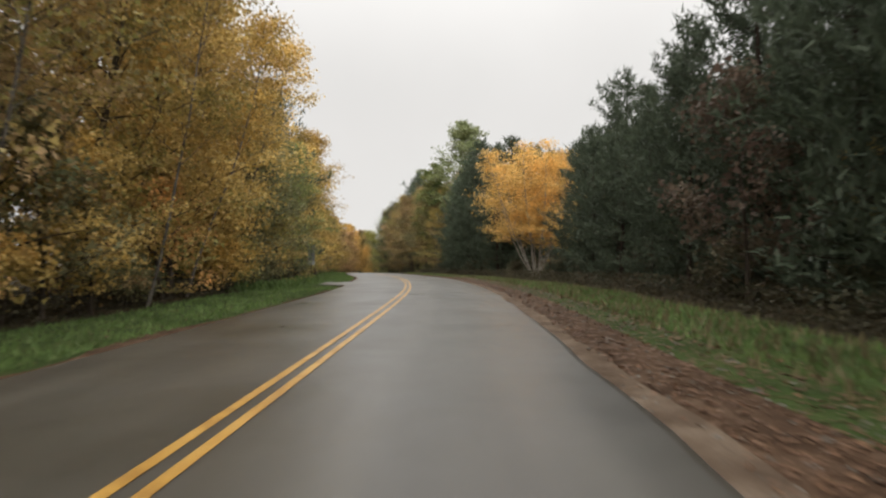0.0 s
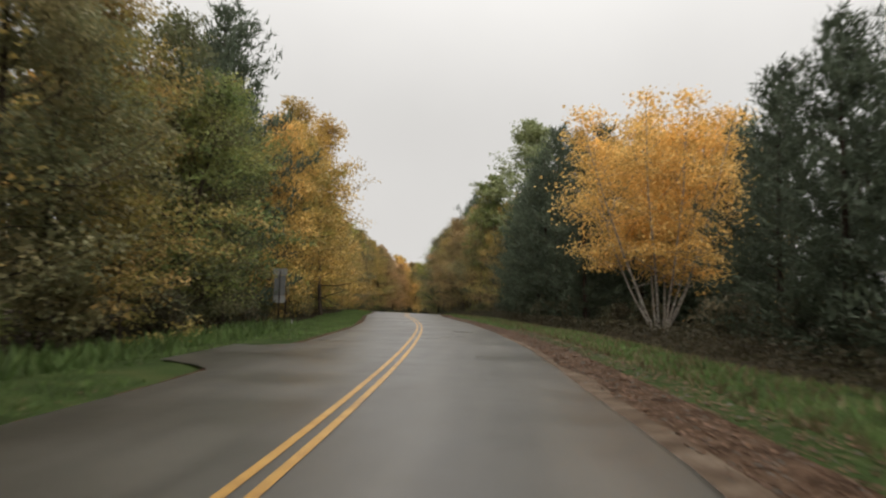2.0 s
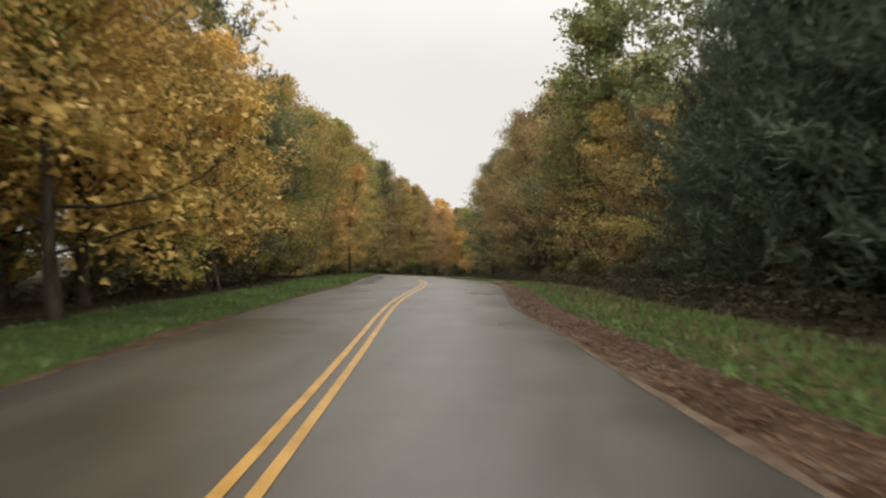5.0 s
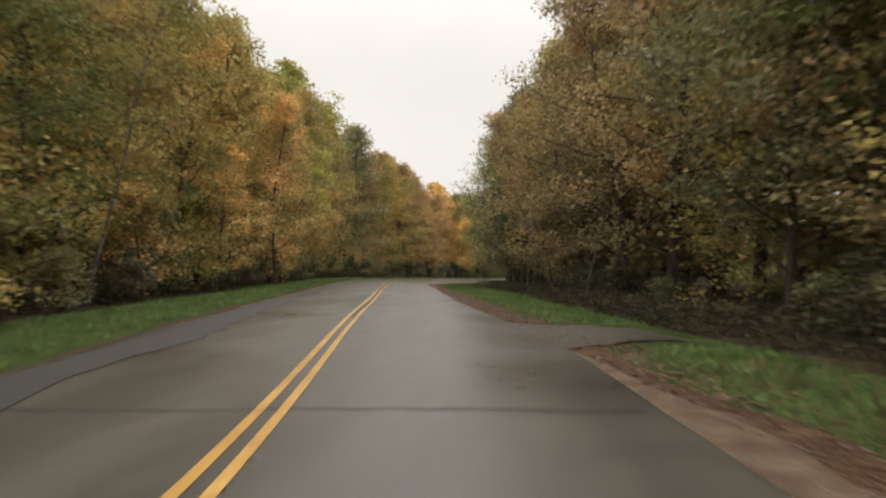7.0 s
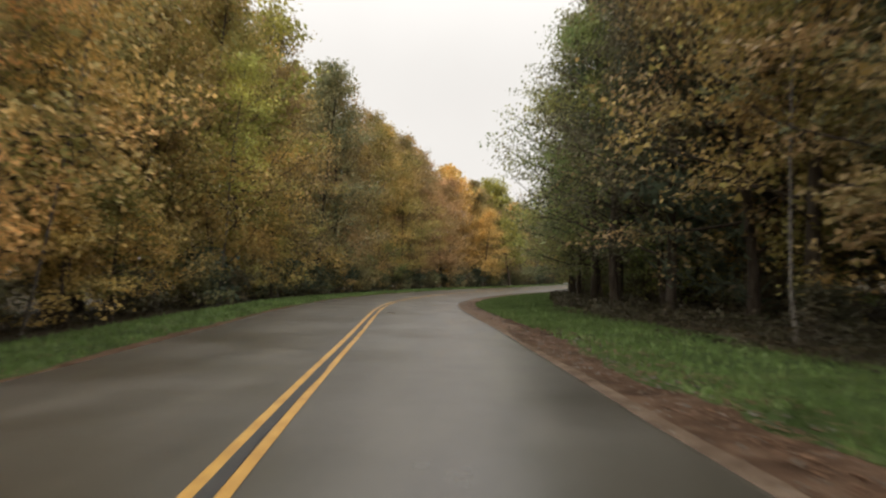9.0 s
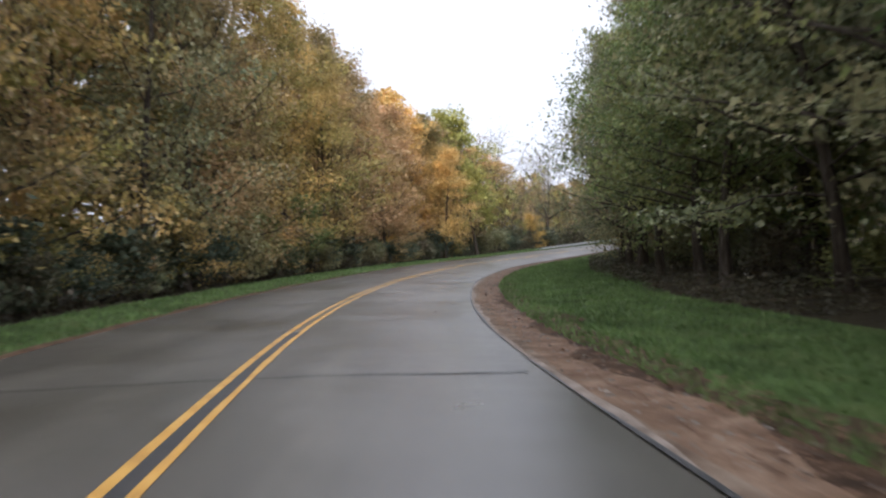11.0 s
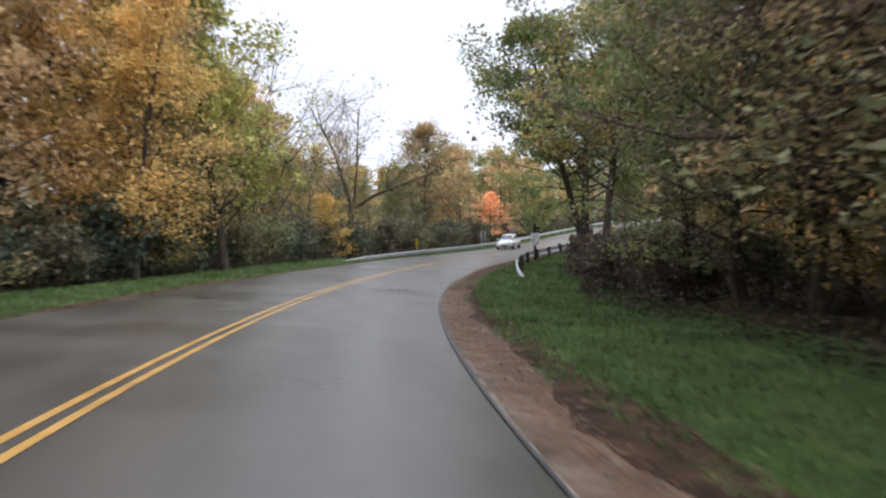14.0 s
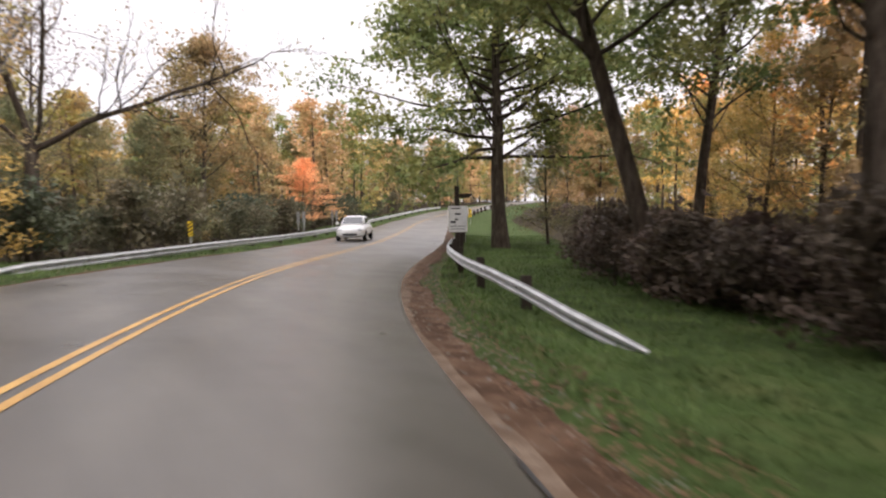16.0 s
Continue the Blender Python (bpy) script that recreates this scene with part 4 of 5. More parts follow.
put("pine1", "pine", -5.5, 164.0, 1.42, 0, label="tall dark pine rising above autumn trees")
put("pine2", "pine", -6.6, 172.0, 1.6, 60, label="tall dark pine rising above autumn trees")
put("edge3", "gold", -15.0, 84.5, 1.18, 0, tall=1.08)
put("edge5", "ochre", -11.6, 34.0, 1.05, 0, tall=1.05)
put("edge1", "honey", -14.8, 66.6, 0.85, 0, tall=1.12, label="broadleaf tree with warm golden crown behind the road sign")
put("edge2", "dusk", -12.8, 51.0, 0.9, 60, tall=1.05)
put("lime0", "straw", -17.2, 88.5, 1.0, 0, label="large golden broadleaf tree leaning over the verge")
for x, y, k in ((-14.8, 62, 1.08), (-17.3, 68, 1.1), (-20.6, 76, 1.0), (-24, 90, 1.0), (-25, 103, 0.95), (-25, 111, 1.16), (-7.2, 158, 1.2), (-7.4, 178, 1.5), (-4.4, 169, 1.4)):
    put(f"pine{random.randrange(3)}", "pine", x, y, k)
for i, (y, d, colour) in enumerate(((6, -7.6, "ochre"), (14, -8.2, "olive"), (22, -7.8, "ochre"), (27, -8.3, "gold"), (52, -9.2, "olive"), (83, -8.4, "lime"), (100, -8.6, "ochre"), (122, -8.4, "olive"), (150, -8.8, "ochre"),
                                     (168, -9.0, "lime"), (224, -9.4, "ochre"), (231, -9.0, "olive"), (131, 9.2, "ochre"), (138, 9.6, "brown"), (146, 9.4, "olive"))):
    x, y, _ = at_road(y, d)
    put(f"slim{i % 2}", colour, x, y, random.uniform(0.8, 1.05), label="slender pale-barked birch leaning out of the forest edge")
for y, d, key, colour, k in ((9, -8.2, "sapling1", "straw", 0.9), (13, -8.6, "sapling2", "turning", 0.8), (19, -8.0, "sapling0", "straw", 0.9), (25, -8.4, "sapling1", "turning", 1.05), (31, -8.5, "sapling2", "gold", 1.0),
                             (118, -8.8, "sapling0", "olive", 0.9), (127, -8.5, "sapling2", "turning", 0.8), (152, -8.8, "sapling1", "straw", 0.8), (223.5, -9.3, "sapling1", "honey", 0.5), (205, -9.2, "sapling2", "turning", 0.6)):
    x, y, _ = at_road(y, d)
    put(key, colour, x, y, k, label="young tree with layered sprays of turning leaves at the forest edge")
x, y, _ = at_road(34.0, -9.3)
put("slim1", "straw", x, y, 0.98, -math.degrees(np.random.default_rng(47).uniform(0, 6.28)), label="tall thin birch with pale golden top beside the road")
for y, d, key, turn in ((205.0, 11.6, "broad0", 40), (212.5, 11.4, "edge3", 200)):
    x, y, _ = at_road(y, d)
    put(key, "dusk", x, y, 1.02, turn, label="dense broadleaf tree with dull green leaves over the verge")
put("poplar1", "lime", -36.8, 175.0, 1.06, 80, label="tall poplar with pale yellow-green leaves")
put("edge4", "turning", -25.4, 143.0, 0.8, 0, tall=1.1, label="broadleaf tree with olive leaves turning bright orange")
put("edge2", "turning", -24.9, 134.0, 0.55, 0, label="small broadleaf tree with leaves turning orange at the verge")
put("edge3", "rust", -33.8, 221.5, 1.25, 50, label="tall broadleaf tree with rusty red crown")
put("edge1", "honey", -25.9, 233.8, 0.85, 0)
put("lime0", "lime", -22.8, 242.8, 1.06, 0, label="tall yellow-green poplar with a pale trunk")
put("lime0", "lime", -25.0, 251.0, 1.0, 70, label="yellow-green poplar with a pale trunk")
put("gnarled0", "brown", -12.9, 265.4, 1.0, 0, label="nearly leafless dark tree with long arching limbs behind the guard rail")
put("stems0", "brown", -16.6, 262.2, 1.0, 0, label="nearly leafless grey tree with many rising stems beside the guard rail")
put("stems0", "olive", -19.6, 263.5, 1.15, 70, label="nearly leafless grey tree with many rising stems beside the guard rail")
put("thin0", "brown", -21.5, 258.0, 1.0, 10, label="thin tree with sparse brown leaves behind the verge")
put("bare0", "brown", -19.0, 268.0, 1.38, 120, label="nearly leafless dark tree behind the guard rail")
put("sapling1", "gold", -15.0, 261.0, 0.95, 0, label="small tree with golden orange leaves at the roadside")
put("edge2", "flame", 11.9, 299.8, 0.80, 0, tall=0.66, label="small maple with bright orange leaves behind the guard rail")
put("sparse0", "olive", 17.1, 322.0, 1.0, 0)
put("sparse1", "brown", 0.2, 291.0, 0.95, 0)
LEAN_TURN = 146 - math.degrees(np.random.default_rng(66).uniform(0, 6.28))
put("edge3", "dusk", 14.6, 267.5, 0.62, 10, label="dense dark green tree behind the big roadside tree")
put("wide0", "green", 8.9, 265.0, 1.05, 30, label="big tree with green leaves and a dark trunk beside the rail")
put("leaner0", "green", -0.4, 246.6, 1.0, LEAN_TURN, label="dark leaning tree with olive leaves behind brambles")
put("sparse0", "olive", -3.2, 240.0, 1.05, 190, label="dark-trunked tree with olive leaves behind brambles")
put("sparse1", "green", 3.1, 243.3, 1.1, 280, label="dark-trunked tree with green leaves behind brambles")
put("sparse0", "green", 14.0, 256.5, 1.15, 30, label="dark-trunked tree with green leaves in the glade")
put("sparse1", "dusk", 1.6, 239.4, 1.0, 60, label="dark-trunked tree with dull green leaves behind brambles")
put("leaner0", "dusk", 3.2, 236.2, 0.95, LEAN_TURN + 40, label="dark leaning tree with dull green leaves behind brambles")
put("sparse0", "brown", -19.5, 272.0, 0.92, 250, label="tree with thin brown leaves behind the guard rail")
put("sparse1", "turning", -23.5, 264.5, 0.95, 20, label="tree with yellow-green leaves behind the verge")
for i in range(64):
    x, y, _ = at_road(229 + i * 0.52, 9.9 + random.uniform(-0.2, 3.2))
    put(f"shrub{i % 3}", "bramble", x, y, random.uniform(0.6, 1.0), tall=random.uniform(0.75, 1.15), label="low dark reddish-brown bramble thicket at the wood's edge")

x, y, _ = at_road(20.0, -8.6)
put("sapling2", "rust", x, y, 0.7, label="small sapling with rusty orange leaves at the forest edge")
for i in range(34):
    x, y, _ = at_road(163 + i * 2.6 + random.uniform(-0.6, 0.6), -random.uniform(8.7, 9.9))
    put(f"shrub{i % 3}", random.choice(("thicket", "thicket", "dusk")), x, y, random.uniform(0.9, 1.5), label="tall dull blue-green thicket at the verge")
for i in range(26):
    x, y, _ = at_road(252 + i * 3.0, -random.uniform(9.0, 12.0))
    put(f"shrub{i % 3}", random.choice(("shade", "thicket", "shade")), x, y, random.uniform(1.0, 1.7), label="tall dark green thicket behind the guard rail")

# ---------------------------------------------------------------- roadside things


def box(bm, x0, y0, z0, x1, y1, z1, bevel=0.0):
    g = bmesh.ops.create_cube(bm, size=1.0, matrix=Matrix.Translation(((x0 + x1) / 2, (y0 + y1) / 2, (z0 + z1) / 2)) @ Matrix.Diagonal((x1 - x0, y1 - y0, z1 - z0, 1)))
    if bevel:
        edges = list({e for v in g["verts"] for e in v.link_edges})
        bmesh.ops.bevel(bm, geom=edges, offset=bevel, segments=2, affect="EDGES")
    return bm


def thing(name, m, label, category, group=""):
    ob = new(name)
    ob.empty_display_size = 0.2
    ob.matrix_basis = m
    return tagged(ob, label, category, group)


def facing(y, d, turn=0.0, up=0.0):
    """A pose beside the road whose +y looks along it."""
    x, yy, z = at_road(y, d, up)
    return pose(x, yy, z, 0, 0, -math.degrees(math.atan(float(np.interp(y, RY, RS)))) + turn)


def plate(w, z0, z1, y, r=0.03):
    bm = bmesh.new()
    return box(bm, -w / 2, y - 0.004, z0, w / 2, y + 0.004, z1, 0.003)


def u_post(bm, x, y, z1):
    """A channel-shaped steel post."""
    box(bm, x - 0.03, y - 0.005, -0.4, x + 0.03, y + 0.005, z1)
    box(bm, x - 0.03, y - 0.035, -0.4, x - 0.022, y - 0.005, z1)
    box(bm, x + 0.022, y - 0.035, -0.4, x + 0.03, y - 0.005, z1)
    return bm


sign = thing("road_sign", facing(62.2, -7.3, 8, -0.55), "stack of grey sign backs on one steel post in the verge", "road sign")
part("post", u_post(bmesh.new(), 0, -0.055, 3.5), TIMBER, sign, "dark steel channel post")
part("sign_panel", plate(0.72, 3.17, 3.52, 0.006), SIGN_BACK, sign, "pale aluminium back of a small plate")
part("sign_panel", plate(0.58, 2.12, 3.15, 0.006), BARE_GREY, sign, "dull dark grey back of a tall plate")
part("sign_panel", plate(0.62, 1.74, 2.11, 0.006), SIGN_BACK, sign)
stake = thing("marker_stake", facing(62.8, -6.7, 0, -0.12), "small white reflective marker stake in the grass", "marker")
part("stake", box(bmesh.new(), -0.02, -0.01, -0.1, 0.02, 0.01, 0.42, 0.005), SIGN_WHITE, stake)


def chevron(m, flip):
    t = thing("chevron_sign", m, "yellow and black striped marker sign on a thin post", "road sign", "striped marker signs")
    part("post", u_post(bmesh.new(), 0, 0.01, 1.5), STEEL, t)
    panel = part("sign_panel", plate(0.32, 0.75, 1.65, -0.03), SIGN_YELLOW, t)
    for i in range(4):
        bm = bmesh.new()
        z = 0.80 + i * 0.22
        a = flip * 0.16
        lo, hi = (-0.155, 0.155)
        pts = [(lo, z - a * 0.6), (hi, z + a * 0.6), (hi, z + a * 0.6 + 0.1), (lo, z - a * 0.6 + 0.1)]
        front = [bm.verts.new((x, -0.037, min(1.64, max(0.76, zz)))) for x, zz in pts]
        back = [bm.verts.new((x, -0.0345, min(1.64, max(0.76, zz)))) for x, zz in pts]
        bm.faces.new(front)
        for k in range(4):
            bm.faces.new((front[k], front[(k + 1) % 4], back[(k + 1) % 4], back[k]))
        part("stripe", bm, BLACK, panel, "black diagonal stripe")
    return t


chevron(facing(264.5, -7.6, -8) @ Matrix.Diagonal((0.85, 0.85, 0.78, 1)), 1)
chevron(facing(272.0, 5.0, -5), -1)
chevron(facing(299.5, 5.9, -5), -1)
notice = thing("notice_board", facing(259.0, 5.2, -4), "white notice sign on a dark timber post beside the guard rail", "road sign")
part("post", box(bmesh.new(), -0.10, 0.0, -0.4, 0.06, 0.14, 2.85, 0.01), TIMBER, notice)
part("arm", box(bmesh.new(), 0.065, 0.02, 2.42, 0.46, 0.12, 2.58, 0.02), TIMBER, notice, "short dark timber arm")
board = part("sign_panel", box(bmesh.new(), -0.33, -0.014, 1.20, 0.35, -0.002, 2.13, 0.004), SIGN_WHITE, notice, "white metal sign panel")
for x0, x1, z0, z1 in ((-0.26, 0.12, 2.03, 2.07), (-0.10, 0.12, 1.82, 1.88), (-0.10, 0.03, 1.62, 1.68), (-0.26, -0.06, 1.52, 1.60), (-0.26, 0.28, 1.40, 1.42), (-0.26, 0.28, 1.30, 1.32)):
    part("text_bar", box(bmesh.new(), x0, -0.019, z0, x1, -0.0145, z1), BLACK, board, "dark bar of unreadable text")
for y, d in ((282.0, -7.4), (297.0, -8.0)):
    twin = thing("twin_panel_sign", facing(y, d, -6), "pair of narrow pale sign panels on posts behind the guard rail", "road sign", "twin panel signs")
    for x in (-0.22, 0.22):
        panel = part("sign_panel", box(bmesh.new(), x - 0.14, -0.012, 0.95, x + 0.14, -0.004, 1.85, 0.003), SIGN_BACK, twin)
        part("post", u_post(bmesh.new(), x, 0.01, 1.8), STEEL, twin)


def beam(points, parent, size):
    """A W-shaped steel rail swept along points."""
    section = [(0.0, -0.155), (0.0, -0.12), (0.075, -0.095), (0.075, -0.055), (0.0, -0.02), (0.0, 0.02), (0.075, 0.055), (0.075, 0.095), (0.0, 0.12), (0.0, 0.155)]
    section = section + [(a - 0.006, b) for a, b in reversed(section)]
    p = np.array(points, float)
    t = np.gradient(p, axis=0)
    t[:, 2] = 0
    t /= np.linalg.norm(t, axis=1, keepdims=True)
    nor = np.stack([-t[:, 1], t[:, 0], 0 * t[:, 0]], 1)
    n = len(section)
    v = np.concatenate([[q + m * a * k + np.array([0, 0, b * k]) for a, b in section] for q, m, k in zip(p, nor, size)])
    i = np.arange((len(p) - 1) * n)
    r, k = i // n * n, i % n
    f = np.stack([r + k, r + (k + 1) % n, r + n + (k + 1) % n, r + n + k], 1)
    return tagged(mesh_object("rail_beam", v, f, [STEEL], parent=parent), "weathered galvanised W-profile beam")


def guard_rail(side, stretch, heights, label):
    """Beam and timber posts along (y, d) places beside the road."""
    rail = thing("guard_rail", Matrix.Identity(4), label, "guard rail")
    yy = np.linspace(stretch[0][0], stretch[-1][0], 90)
    dd = np.interp(yy, [a for a, _ in stretch], [b for _, b in stretch])
    hh = np.interp(yy, [a for a, _ in heights], [b for _, b in heights])
    pts = []
    for y, d, h in zip(yy, dd, hh):
        tx, ty = heading(y)
        pts.append((float(centre(y) + ty * d), float(y - tx * d), float(road_z(y, d)) + h))
    size = np.interp(yy - stretch[0][0], [0, 0.8], [0.6, 1.0])
    if side < 0:
        pts, size = pts[::-1], size[::-1]
    beam(pts, rail, size)
    y = stretch[0][0] + 4.6
    while y < stretch[-1][0]:
        d = float(np.interp(y, [a for a, _ in stretch], [b for _, b in stretch])) + side * 0.22
        h = float(np.interp(y, [a for a, _ in heights], [b for _, b in heights]))
        tx, ty = heading(y)
        x, yb = float(centre(y) + ty * d), float(y - tx * d)
        bm = box(bmesh.new(), -0.1, -0.1, -0.9, 0.1, 0.1, h + 0.24, 0.012)
        post = part("post", bm, TIMBER, rail, "square dark timber post")
        post.matrix_basis = pose(x, yb, float(road_z(y, d)), 0, 0, -math.degrees(math.atan(float(np.interp(y, RY, RS)))))
        bm = box(bmesh.new(), -0.08, -0.07, -0.13, 0.08, 0.07, 0.13, 0.01)
        block = part("block", bm, TIMBER, post)
        block.matrix_basis = pose(-side * 0.14, 0, h)
        y += 3.8
    return rail


guard_rail(1, [(244.2, 6.75), (245.7, 6.4), (250, 5.8), (254, 5.35), (259, 4.85), (264, 4.7), (335, 4.7)], [(244.2, -0.03), (245.7, 0.14), (248.0, 0.38), (250.5, 0.52), (256, 0.56), (262, 0.55), (300, 0.50)], "galvanised steel guard rail with a turned-down end on timber posts")
guard_rail(-1, [(246.0, -6.2), (251, -5.4), (262, -5.0), (335, -5.0)], [(246.0, -0.4), (252, 0.04), (262, 0.24), (290, 0.4)], "long galvanised steel guard rail on the curve's outer side")

# ---------------------------------------------------------------- grass, leaves


def scatter(name, count, spots, make, material, label, category, seed):
    rng = np.random.default_rng(seed)
    v, f = make(rng, *spots(rng, count))
    ob = mesh_object(name, v, f, [material])
    return tagged(ob, label, category, kind="stuff")


def blades(rng, x, y, z, size):
    n = len(x)
    az = rng.uniform(0, 6.28, n)
    tip = rng.normal(0, 0.35, (n, 2))
    w = size * rng.uniform(0.12, 0.22, n)
    base = np.stack([x, y, z - 0.01], 1)
    side = np.stack([np.cos(az) * w, np.sin(az) * w, 0 * w], 1)
    top = base + np.stack([tip[:, 0] * size, tip[:, 1] * size, size * rng.uniform(0.6, 1.2, n)], 1)
    return np.stack([base - side, base + side, top], 1).reshape(-1, 3), np.arange(n * 3).reshape(-1, 3)


def verge(side, inner, outer, y0, y1, size):
    def spots(rng, n):
        y = rng.uniform(y0, y1, n)
        lim = np.array([along(outer, v) for v in y]) if isinstance(outer, list) else outer
        e = half(y, side)
        d = side * (e + inner + (lim - e - inner) * rng.uniform(0, 1, n) ** 1.2)
        keep = (((y < 36.5) | (y > 48.5)) | (side > 0) | (np.abs(d) > 4.95)) & (((y < 112) | (y > 117.5)) | (side < 0) | (size > 0.09) & (size < 0.1))
        y, d = y[keep], d[keep]
        tx, ty = heading(y)
        x, yy = centre(y) + ty * d, y - tx * d
        floor = np.maximum(ground_z(x, yy), np.where(np.abs(d) - half(y, side) < 1.4, road_z(y, d) - 0.03, -99))
        return x, yy, floor, size * rng.uniform(0.6, 1.5, len(x))
    return spots


GRASS_BLADE = leaf_mat("grass_blades", (0.045, 0.075, 0.018), (0.075, 0.125, 0.03), (0.15, 0.17, 0.06), 0.45, 0.3)
WEED_SPOTS = verge(-1, 2.6, 8.4, 33, 60, 0.34)
DRY_BLADE = leaf_mat("dry_grass_blades", (0.07, 0.06, 0.028), (0.12, 0.10, 0.045), (0.19, 0.155, 0.075), 0.4, 0.3)
scatter("grass", 60000, verge(-1, 0.35, GRASS_LEFT, -5, 300, 0.10), blades, GRASS_BLADE, "short green grass on the verge", "grass", 1)
scatter("grass", 12000, verge(1, 1.9, GRASS_RIGHT, -5, 62, 0.11), blades, GRASS_BLADE, "thin green grass on the verge", "grass", 2)
scatter("grass", 20000, verge(1, 1.1, GRASS_RIGHT, 60, 160, 0.11), blades, GRASS_BLADE, "thin green grass on the verge", "grass", 8)
scatter("grass", 80000, verge(1, 1.05, GRASS_RIGHT, 150, 280, 0.10), blades, GRASS_BLADE, "lush green grass on the verge", "grass", 3)
scatter("tall_weeds", 2600, WEED_SPOTS, blades, GRASS_BLADE, "tall green weeds along the forest edge", "weeds", 9)
scatter("dry_grass", 6000, verge(1, 1.7, GRASS_RIGHT, -5, 110, 0.16), blades, DRY_BLADE, "dry yellowed grass and weeds on the verge", "grass", 4)


def litter(rng, x, y, z, size):
    v, f = leaf_quads(rng, np.stack([x, y, z + 0.012], 1), 0.085, 3.0, 0.7)
    v = v.reshape(-1, 3, 3)
    mean = v.mean(1, keepdims=True)
    v = mean + (v - mean) * np.array([1, 1, 0.35])
    return v.reshape(-1, 3), f


FALLEN = leaf_mat("fallen_brown_leaves", (0.06, 0.030, 0.016), (0.12, 0.060, 0.030), (0.21, 0.12, 0.06), 0.3, 0.1)
scatter("fallen_leaves", 30000, verge(1, 0.2, 5.4, -5, 130, 0.095), litter, FALLEN, "fallen brown leaves on the dirt shoulder", "leaves", 5)
scatter("fallen_leaves", 13000, verge(1, 0.45, 5.4, 130, 270, 0.1), litter, FALLEN, "fallen brown leaves on the dirt shoulder", "leaves", 6)
scatter("fallen_leaves", 4000, verge(-1, 0.0, 5.0, -5, 270, 0.1), litter, FALLEN, "fallen brown leaves along the verge", "leaves", 7)

# ---------------------------------------------------------------- the white car
CAR_PAINT = surface("white_car_paint", (0.70, 0.70, 0.69), (0.78, 0.78, 0.77), (0.82, 0.82, 0.81), 2, 40, 0.25, 0.5, 0.0)
TYRE = surface("black_rubber", (0.012, 0.012, 0.012), (0.02, 0.02, 0.02), (0.03, 0.03, 0.03), 8, 60, 0.85, 0.2, 0.3)
DARK_GLASS, _n, _l, _b = node_mat("tinted_car_glass", 0.06, 0.6)
_b.inputs["Base Color"].default_value = (0.05, 0.055, 0.06, 1)
LAMP_GLASS, _n, _l, _b = node_mat("clear_lamp_glass", 0.1, 0.6)
_b.inputs["Base Color"].default_value = (0.55, 0.56, 0.57, 1)


def loft(bm, stations, n=20, power=3.2):
    """Rounded cross-sections (y, half width, z low, z high) joined along the car."""
    rings = []
    for y, w, lo, hi in stations:
        ring = []
        for i in range(n):
            a = 2 * math.pi * (i + 0.5) / n
            c, q = math.cos(a), math.sin(a)
            ring.append(bm.verts.new((w * math.copysign(abs(c) ** (2 / power), c), y, (lo + hi) / 2 + (hi - lo) / 2 * math.copysign(abs(q) ** (2 / power), q))))
        rings.append(ring)
    for r0, r1 in zip(rings, rings[1:]):
        for i in range(n):
            bm.faces.new((r0[i], r0[(i + 1) % n], r1[(i + 1) % n], r1[i]))
    bm.faces.new(rings[0][::-1])
    bm.faces.new(rings[-1])
    bmesh.ops.recalc_face_normals(bm, faces=bm.faces)
    for f in bm.faces:
        f.smooth = True
    return bm


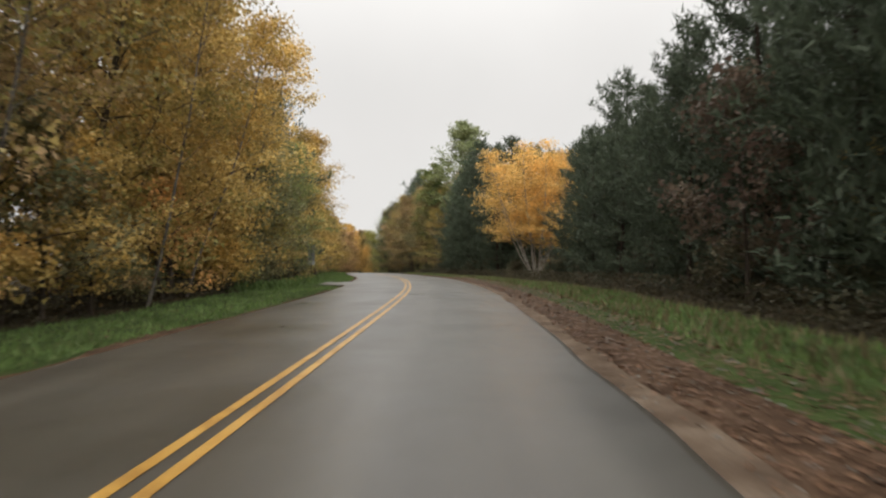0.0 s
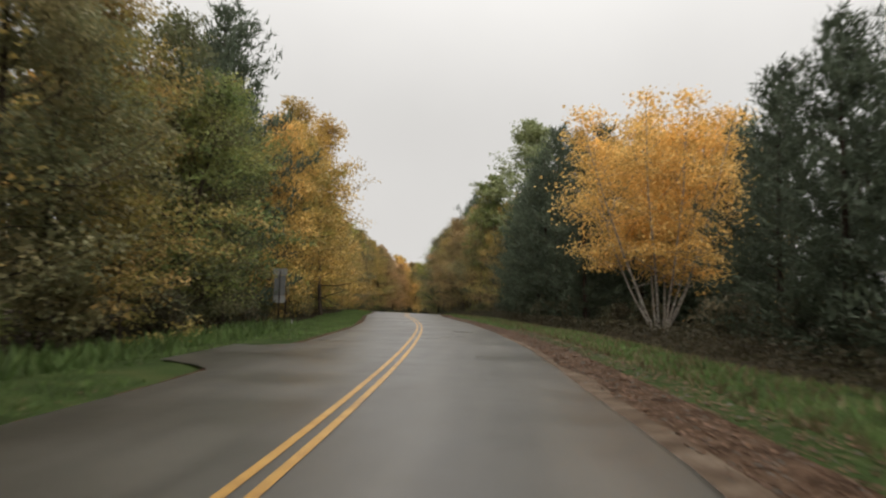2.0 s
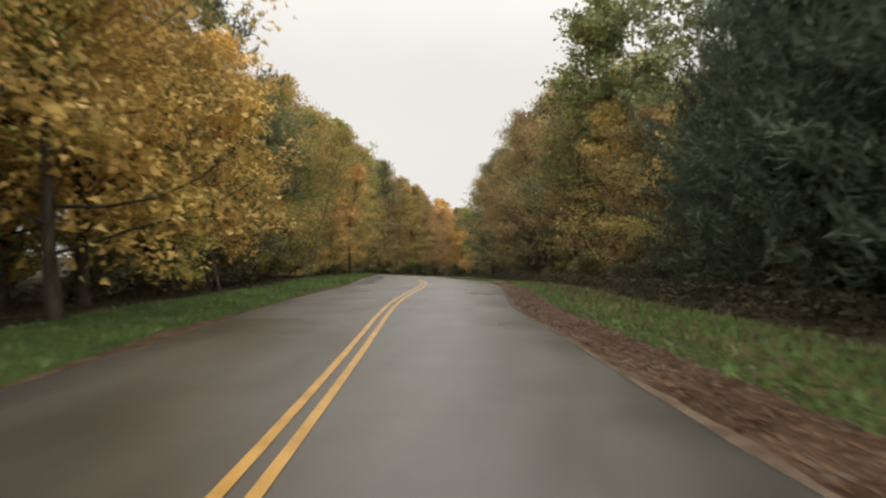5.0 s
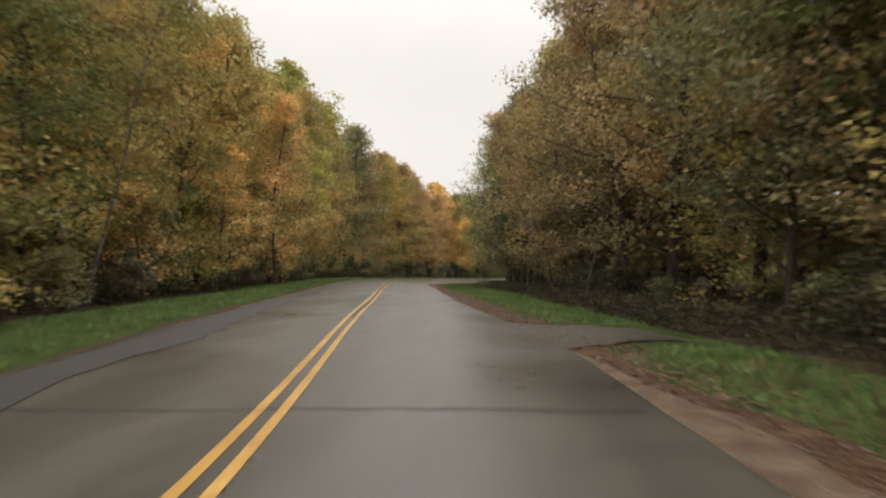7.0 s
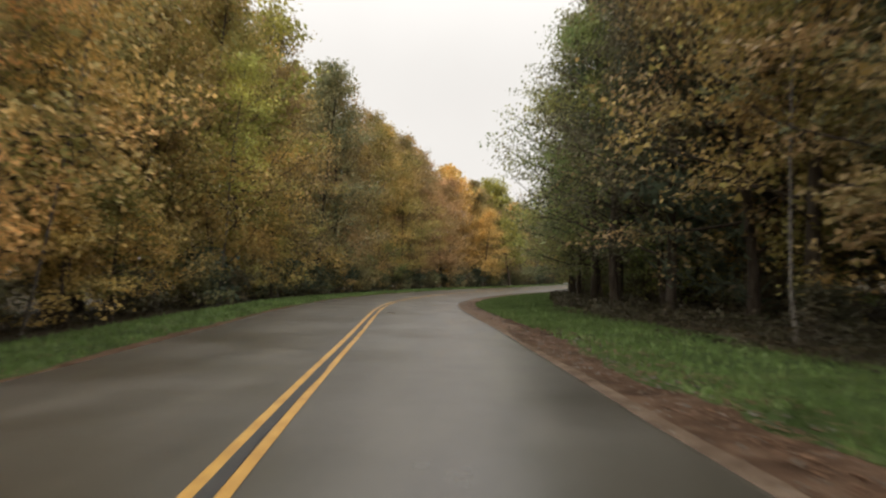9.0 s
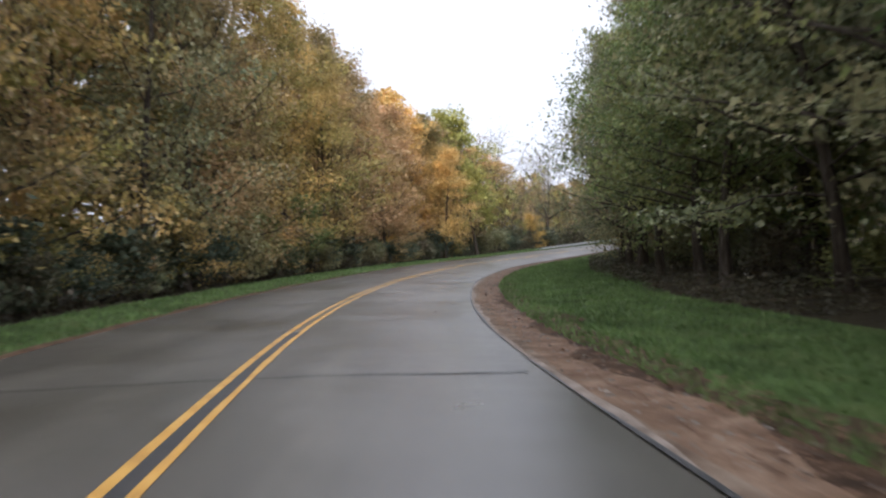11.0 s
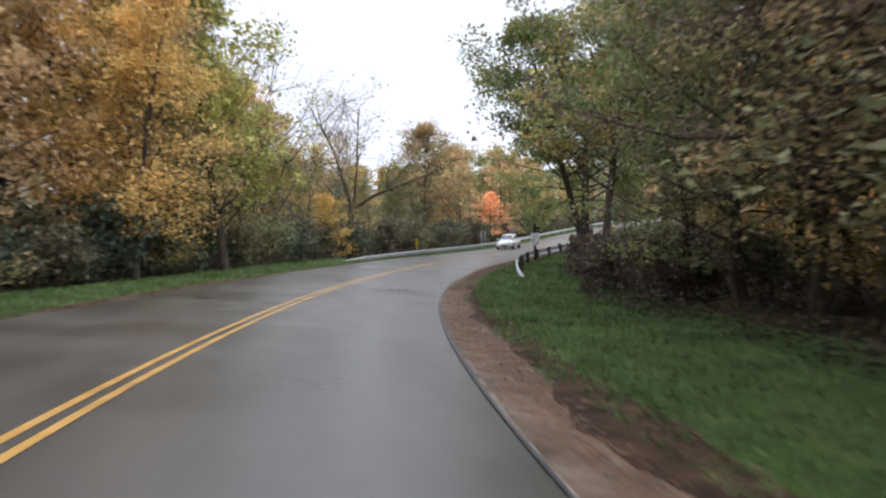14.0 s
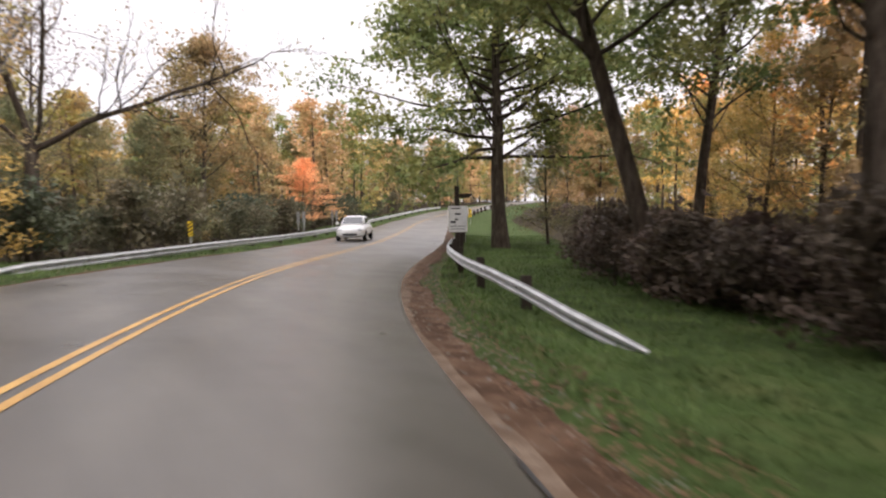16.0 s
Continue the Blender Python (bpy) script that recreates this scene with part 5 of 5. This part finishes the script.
def white_car(m):
    """Front towards -y."""
    car = thing("car", m, "small white hatchback driving towards the bend with dark windows", "car")
    body = part("body", loft(bmesh.new(), [(-2.08, 0.62, 0.30, 0.62), (-2.0, 0.76, 0.22, 0.72), (-1.7, 0.84, 0.20, 0.84), (-0.95, 0.87, 0.20, 0.98), (0.2, 0.88, 0.20, 1.02), (1.4, 0.87, 0.20, 1.02), (1.95, 0.82, 0.26, 0.98), (2.12, 0.72, 0.34, 0.86)]), CAR_PAINT, car)
    part("cabin", loft(bmesh.new(), [(-1.05, 0.70, 0.90, 1.00), (-0.3, 0.66, 0.90, 1.44), (0.2, 0.65, 0.90, 1.50), (1.1, 0.64, 0.90, 1.47), (1.85, 0.66, 0.90, 1.02)], 20, 4.0), CAR_PAINT, car)
    bm = bmesh.new()
    q = [(-0.62, -1.02, 1.02), (0.62, -1.02, 1.02), (0.52, -0.36, 1.41), (-0.52, -0.36, 1.41)]
    vs = [bm.verts.new(p) for p in q] + [bm.verts.new((x, y + 0.05, z - 0.05)) for x, y, z in q]
    bm.faces.new(vs[:4])
    for k in range(4):
        bm.faces.new((vs[k], vs[(k + 1) % 4], vs[4 + (k + 1) % 4], vs[4 + k]))
    part("windscreen", bm, DARK_GLASS, car, "dark tinted windscreen")
    for sx in (-1, 1):
        part("side_window", box(bmesh.new(), min(sx * 0.62, sx * 0.675), -0.45, 1.04, max(sx * 0.62, sx * 0.675), 1.25, 1.36, 0.02), DARK_GLASS, car, "dark side window")
        part("headlight", loft(bmesh.new(), [(-2.05, 0.10, 0.60, 0.70), (-1.98, 0.17, 0.58, 0.74), (-1.8, 0.15, 0.62, 0.76)], 12, 2.4), LAMP_GLASS, body, "clear headlight").location = (sx * 0.56, 0, 0)
        part("mirror", loft(bmesh.new(), [(-0.86, 0.06, 1.00, 1.10), (-0.82, 0.10, 0.98, 1.13), (-0.74, 0.09, 0.99, 1.12)], 10, 2.6), CAR_PAINT, car, "white door mirror").location = (sx * 0.93, 0, 0)
        for y in (-1.32, 1.34):
            bm = bmesh.new()
            bmesh.ops.create_cone(bm, cap_ends=True, segments=28, radius1=0.31, radius2=0.31, depth=0.20, matrix=Matrix.Rotation(radians(90), 4, "Y"))
            bmesh.ops.bevel(bm, geom=[e for e in bm.edges if len(e.link_faces) == 2 and e.calc_face_angle() > 1], offset=0.03, segments=2, affect="EDGES")
            tyre = part("wheel", bm, TYRE, car, "black tyre")
            tyre.location = (sx * 0.78, y, 0.31)
            bm = bmesh.new()
            bmesh.ops.create_cone(bm, cap_ends=True, segments=20, radius1=0.19, radius2=0.17, depth=0.03, matrix=Matrix.Rotation(radians(90), 4, "Y"))
            part("rim", bm, STEEL, tyre, "silver wheel rim").location = (sx * 0.105, 0, 0)
    part("grille", box(bmesh.new(), -0.42, -2.10, 0.34, 0.42, -2.03, 0.46, 0.02), BLACK, body, "black lower air intake")
    part("number_plate", box(bmesh.new(), -0.24, -2.105, 0.49, 0.24, -2.08, 0.59, 0.004), SIGN_WHITE, body, "plain pale number plate")
    return car


_cx, _cy, _cz = at_road(273.0, -1.7)
white_car(pose(_cx, _cy, float(road_z(273.0, -1.7)) + 0.02, 0, 0, -math.degrees(math.atan(float(np.interp(273.0, RY, RS))))))


# ---------------------------------------------------------------- stones and undergrowth


def pebbles(rng, x, y, z, size):
    """Small faceted stones, half sunk."""
    n = len(x)
    corner = np.array([[1, 0, 0], [-0.5, 0.87, 0], [-0.5, -0.87, 0], [0.1, 0.05, 0.7]])
    a = rng.uniform(0, 6.28, n)
    r = (0.018 + 0.03 * rng.uniform(0, 1, n) ** 3)[:, None]
    turned = np.stack([corner[:, 0] * np.cos(a)[:, None] - corner[:, 1] * np.sin(a)[:, None], corner[:, 0] * np.sin(a)[:, None] + corner[:, 1] * np.cos(a)[:, None], np.tile(corner[:, 2], (n, 1))], -1)
    v = turned * r[:, :, None] * rng.uniform(0.7, 1.3, (n, 4, 1)) + np.stack([x, y, z + 0.004], 1)[:, None]
    k = np.arange(n)[:, None, None] * 4
    return v.reshape(-1, 3), (k + np.array([[0, 1, 3], [1, 2, 3], [2, 0, 3]])).reshape(-1, 3)


STONE = surface("pale_small_stones", (0.07, 0.06, 0.05), (0.13, 0.115, 0.095), (0.22, 0.20, 0.175), 3.0, 20, 0.9, 0.2, 0.3)
scatter("gravel_stones", 9000, verge(1, 0.0, 4.9, -5, 280, 0.1), pebbles, STONE, "small pale stones on the shoulder", "gravel", 21)


def low_growth(rng, x, y, z, size):
    """Loose low foliage: ferns, seedlings and dead stalks."""
    h = rng.uniform(0.04, 0.8, len(x)) ** 1.6
    return leaf_quads(rng, np.stack([x, y, z + h], 1), 0.11, 0.4, 0.6)


def floor_strip(side, near, depth, y0, y1):
    def spots(rng, n):
        y = rng.uniform(y0, y1, n)
        clump = np.sin(y * 1.7) + np.sin(y * 0.53 + side) + rng.normal(0, 0.9, n)
        y = y[clump > -0.4]
        d = side * (np.interp(y, *np.array(near, float).T) - np.where((side > 0) & (y < 165), 3.8, 2.3) + depth * rng.uniform(0, 1, len(y)) ** 1.6)
        tx, ty = heading(y)
        x, yy = centre(y) + ty * d, y - tx * d
        return x, yy, ground_z(x, yy), 0 * x
    return spots


# these strips carry the shade under the trees as dark leaf colour
scatter("undergrowth", 60000, floor_strip(-1, NEAR_LEFT, 7.0, -5, 290), low_growth, LEAF["under"], "low green undergrowth along the forest floor with shade in its colour", "undergrowth", 22)
scatter("undergrowth", 80000, floor_strip(1, NEAR_RIGHT, 7.0, -5, 130), low_growth, LEAF["under"], "low undergrowth beneath the pines, coloured dark for their shade", "undergrowth", 23)
scatter("undergrowth", 80000, floor_strip(1, NEAR_RIGHT, 8.0, 112, 290), low_growth, LEAF["under"], "low green undergrowth along the forest floor, coloured dark for shade", "undergrowth", 24)
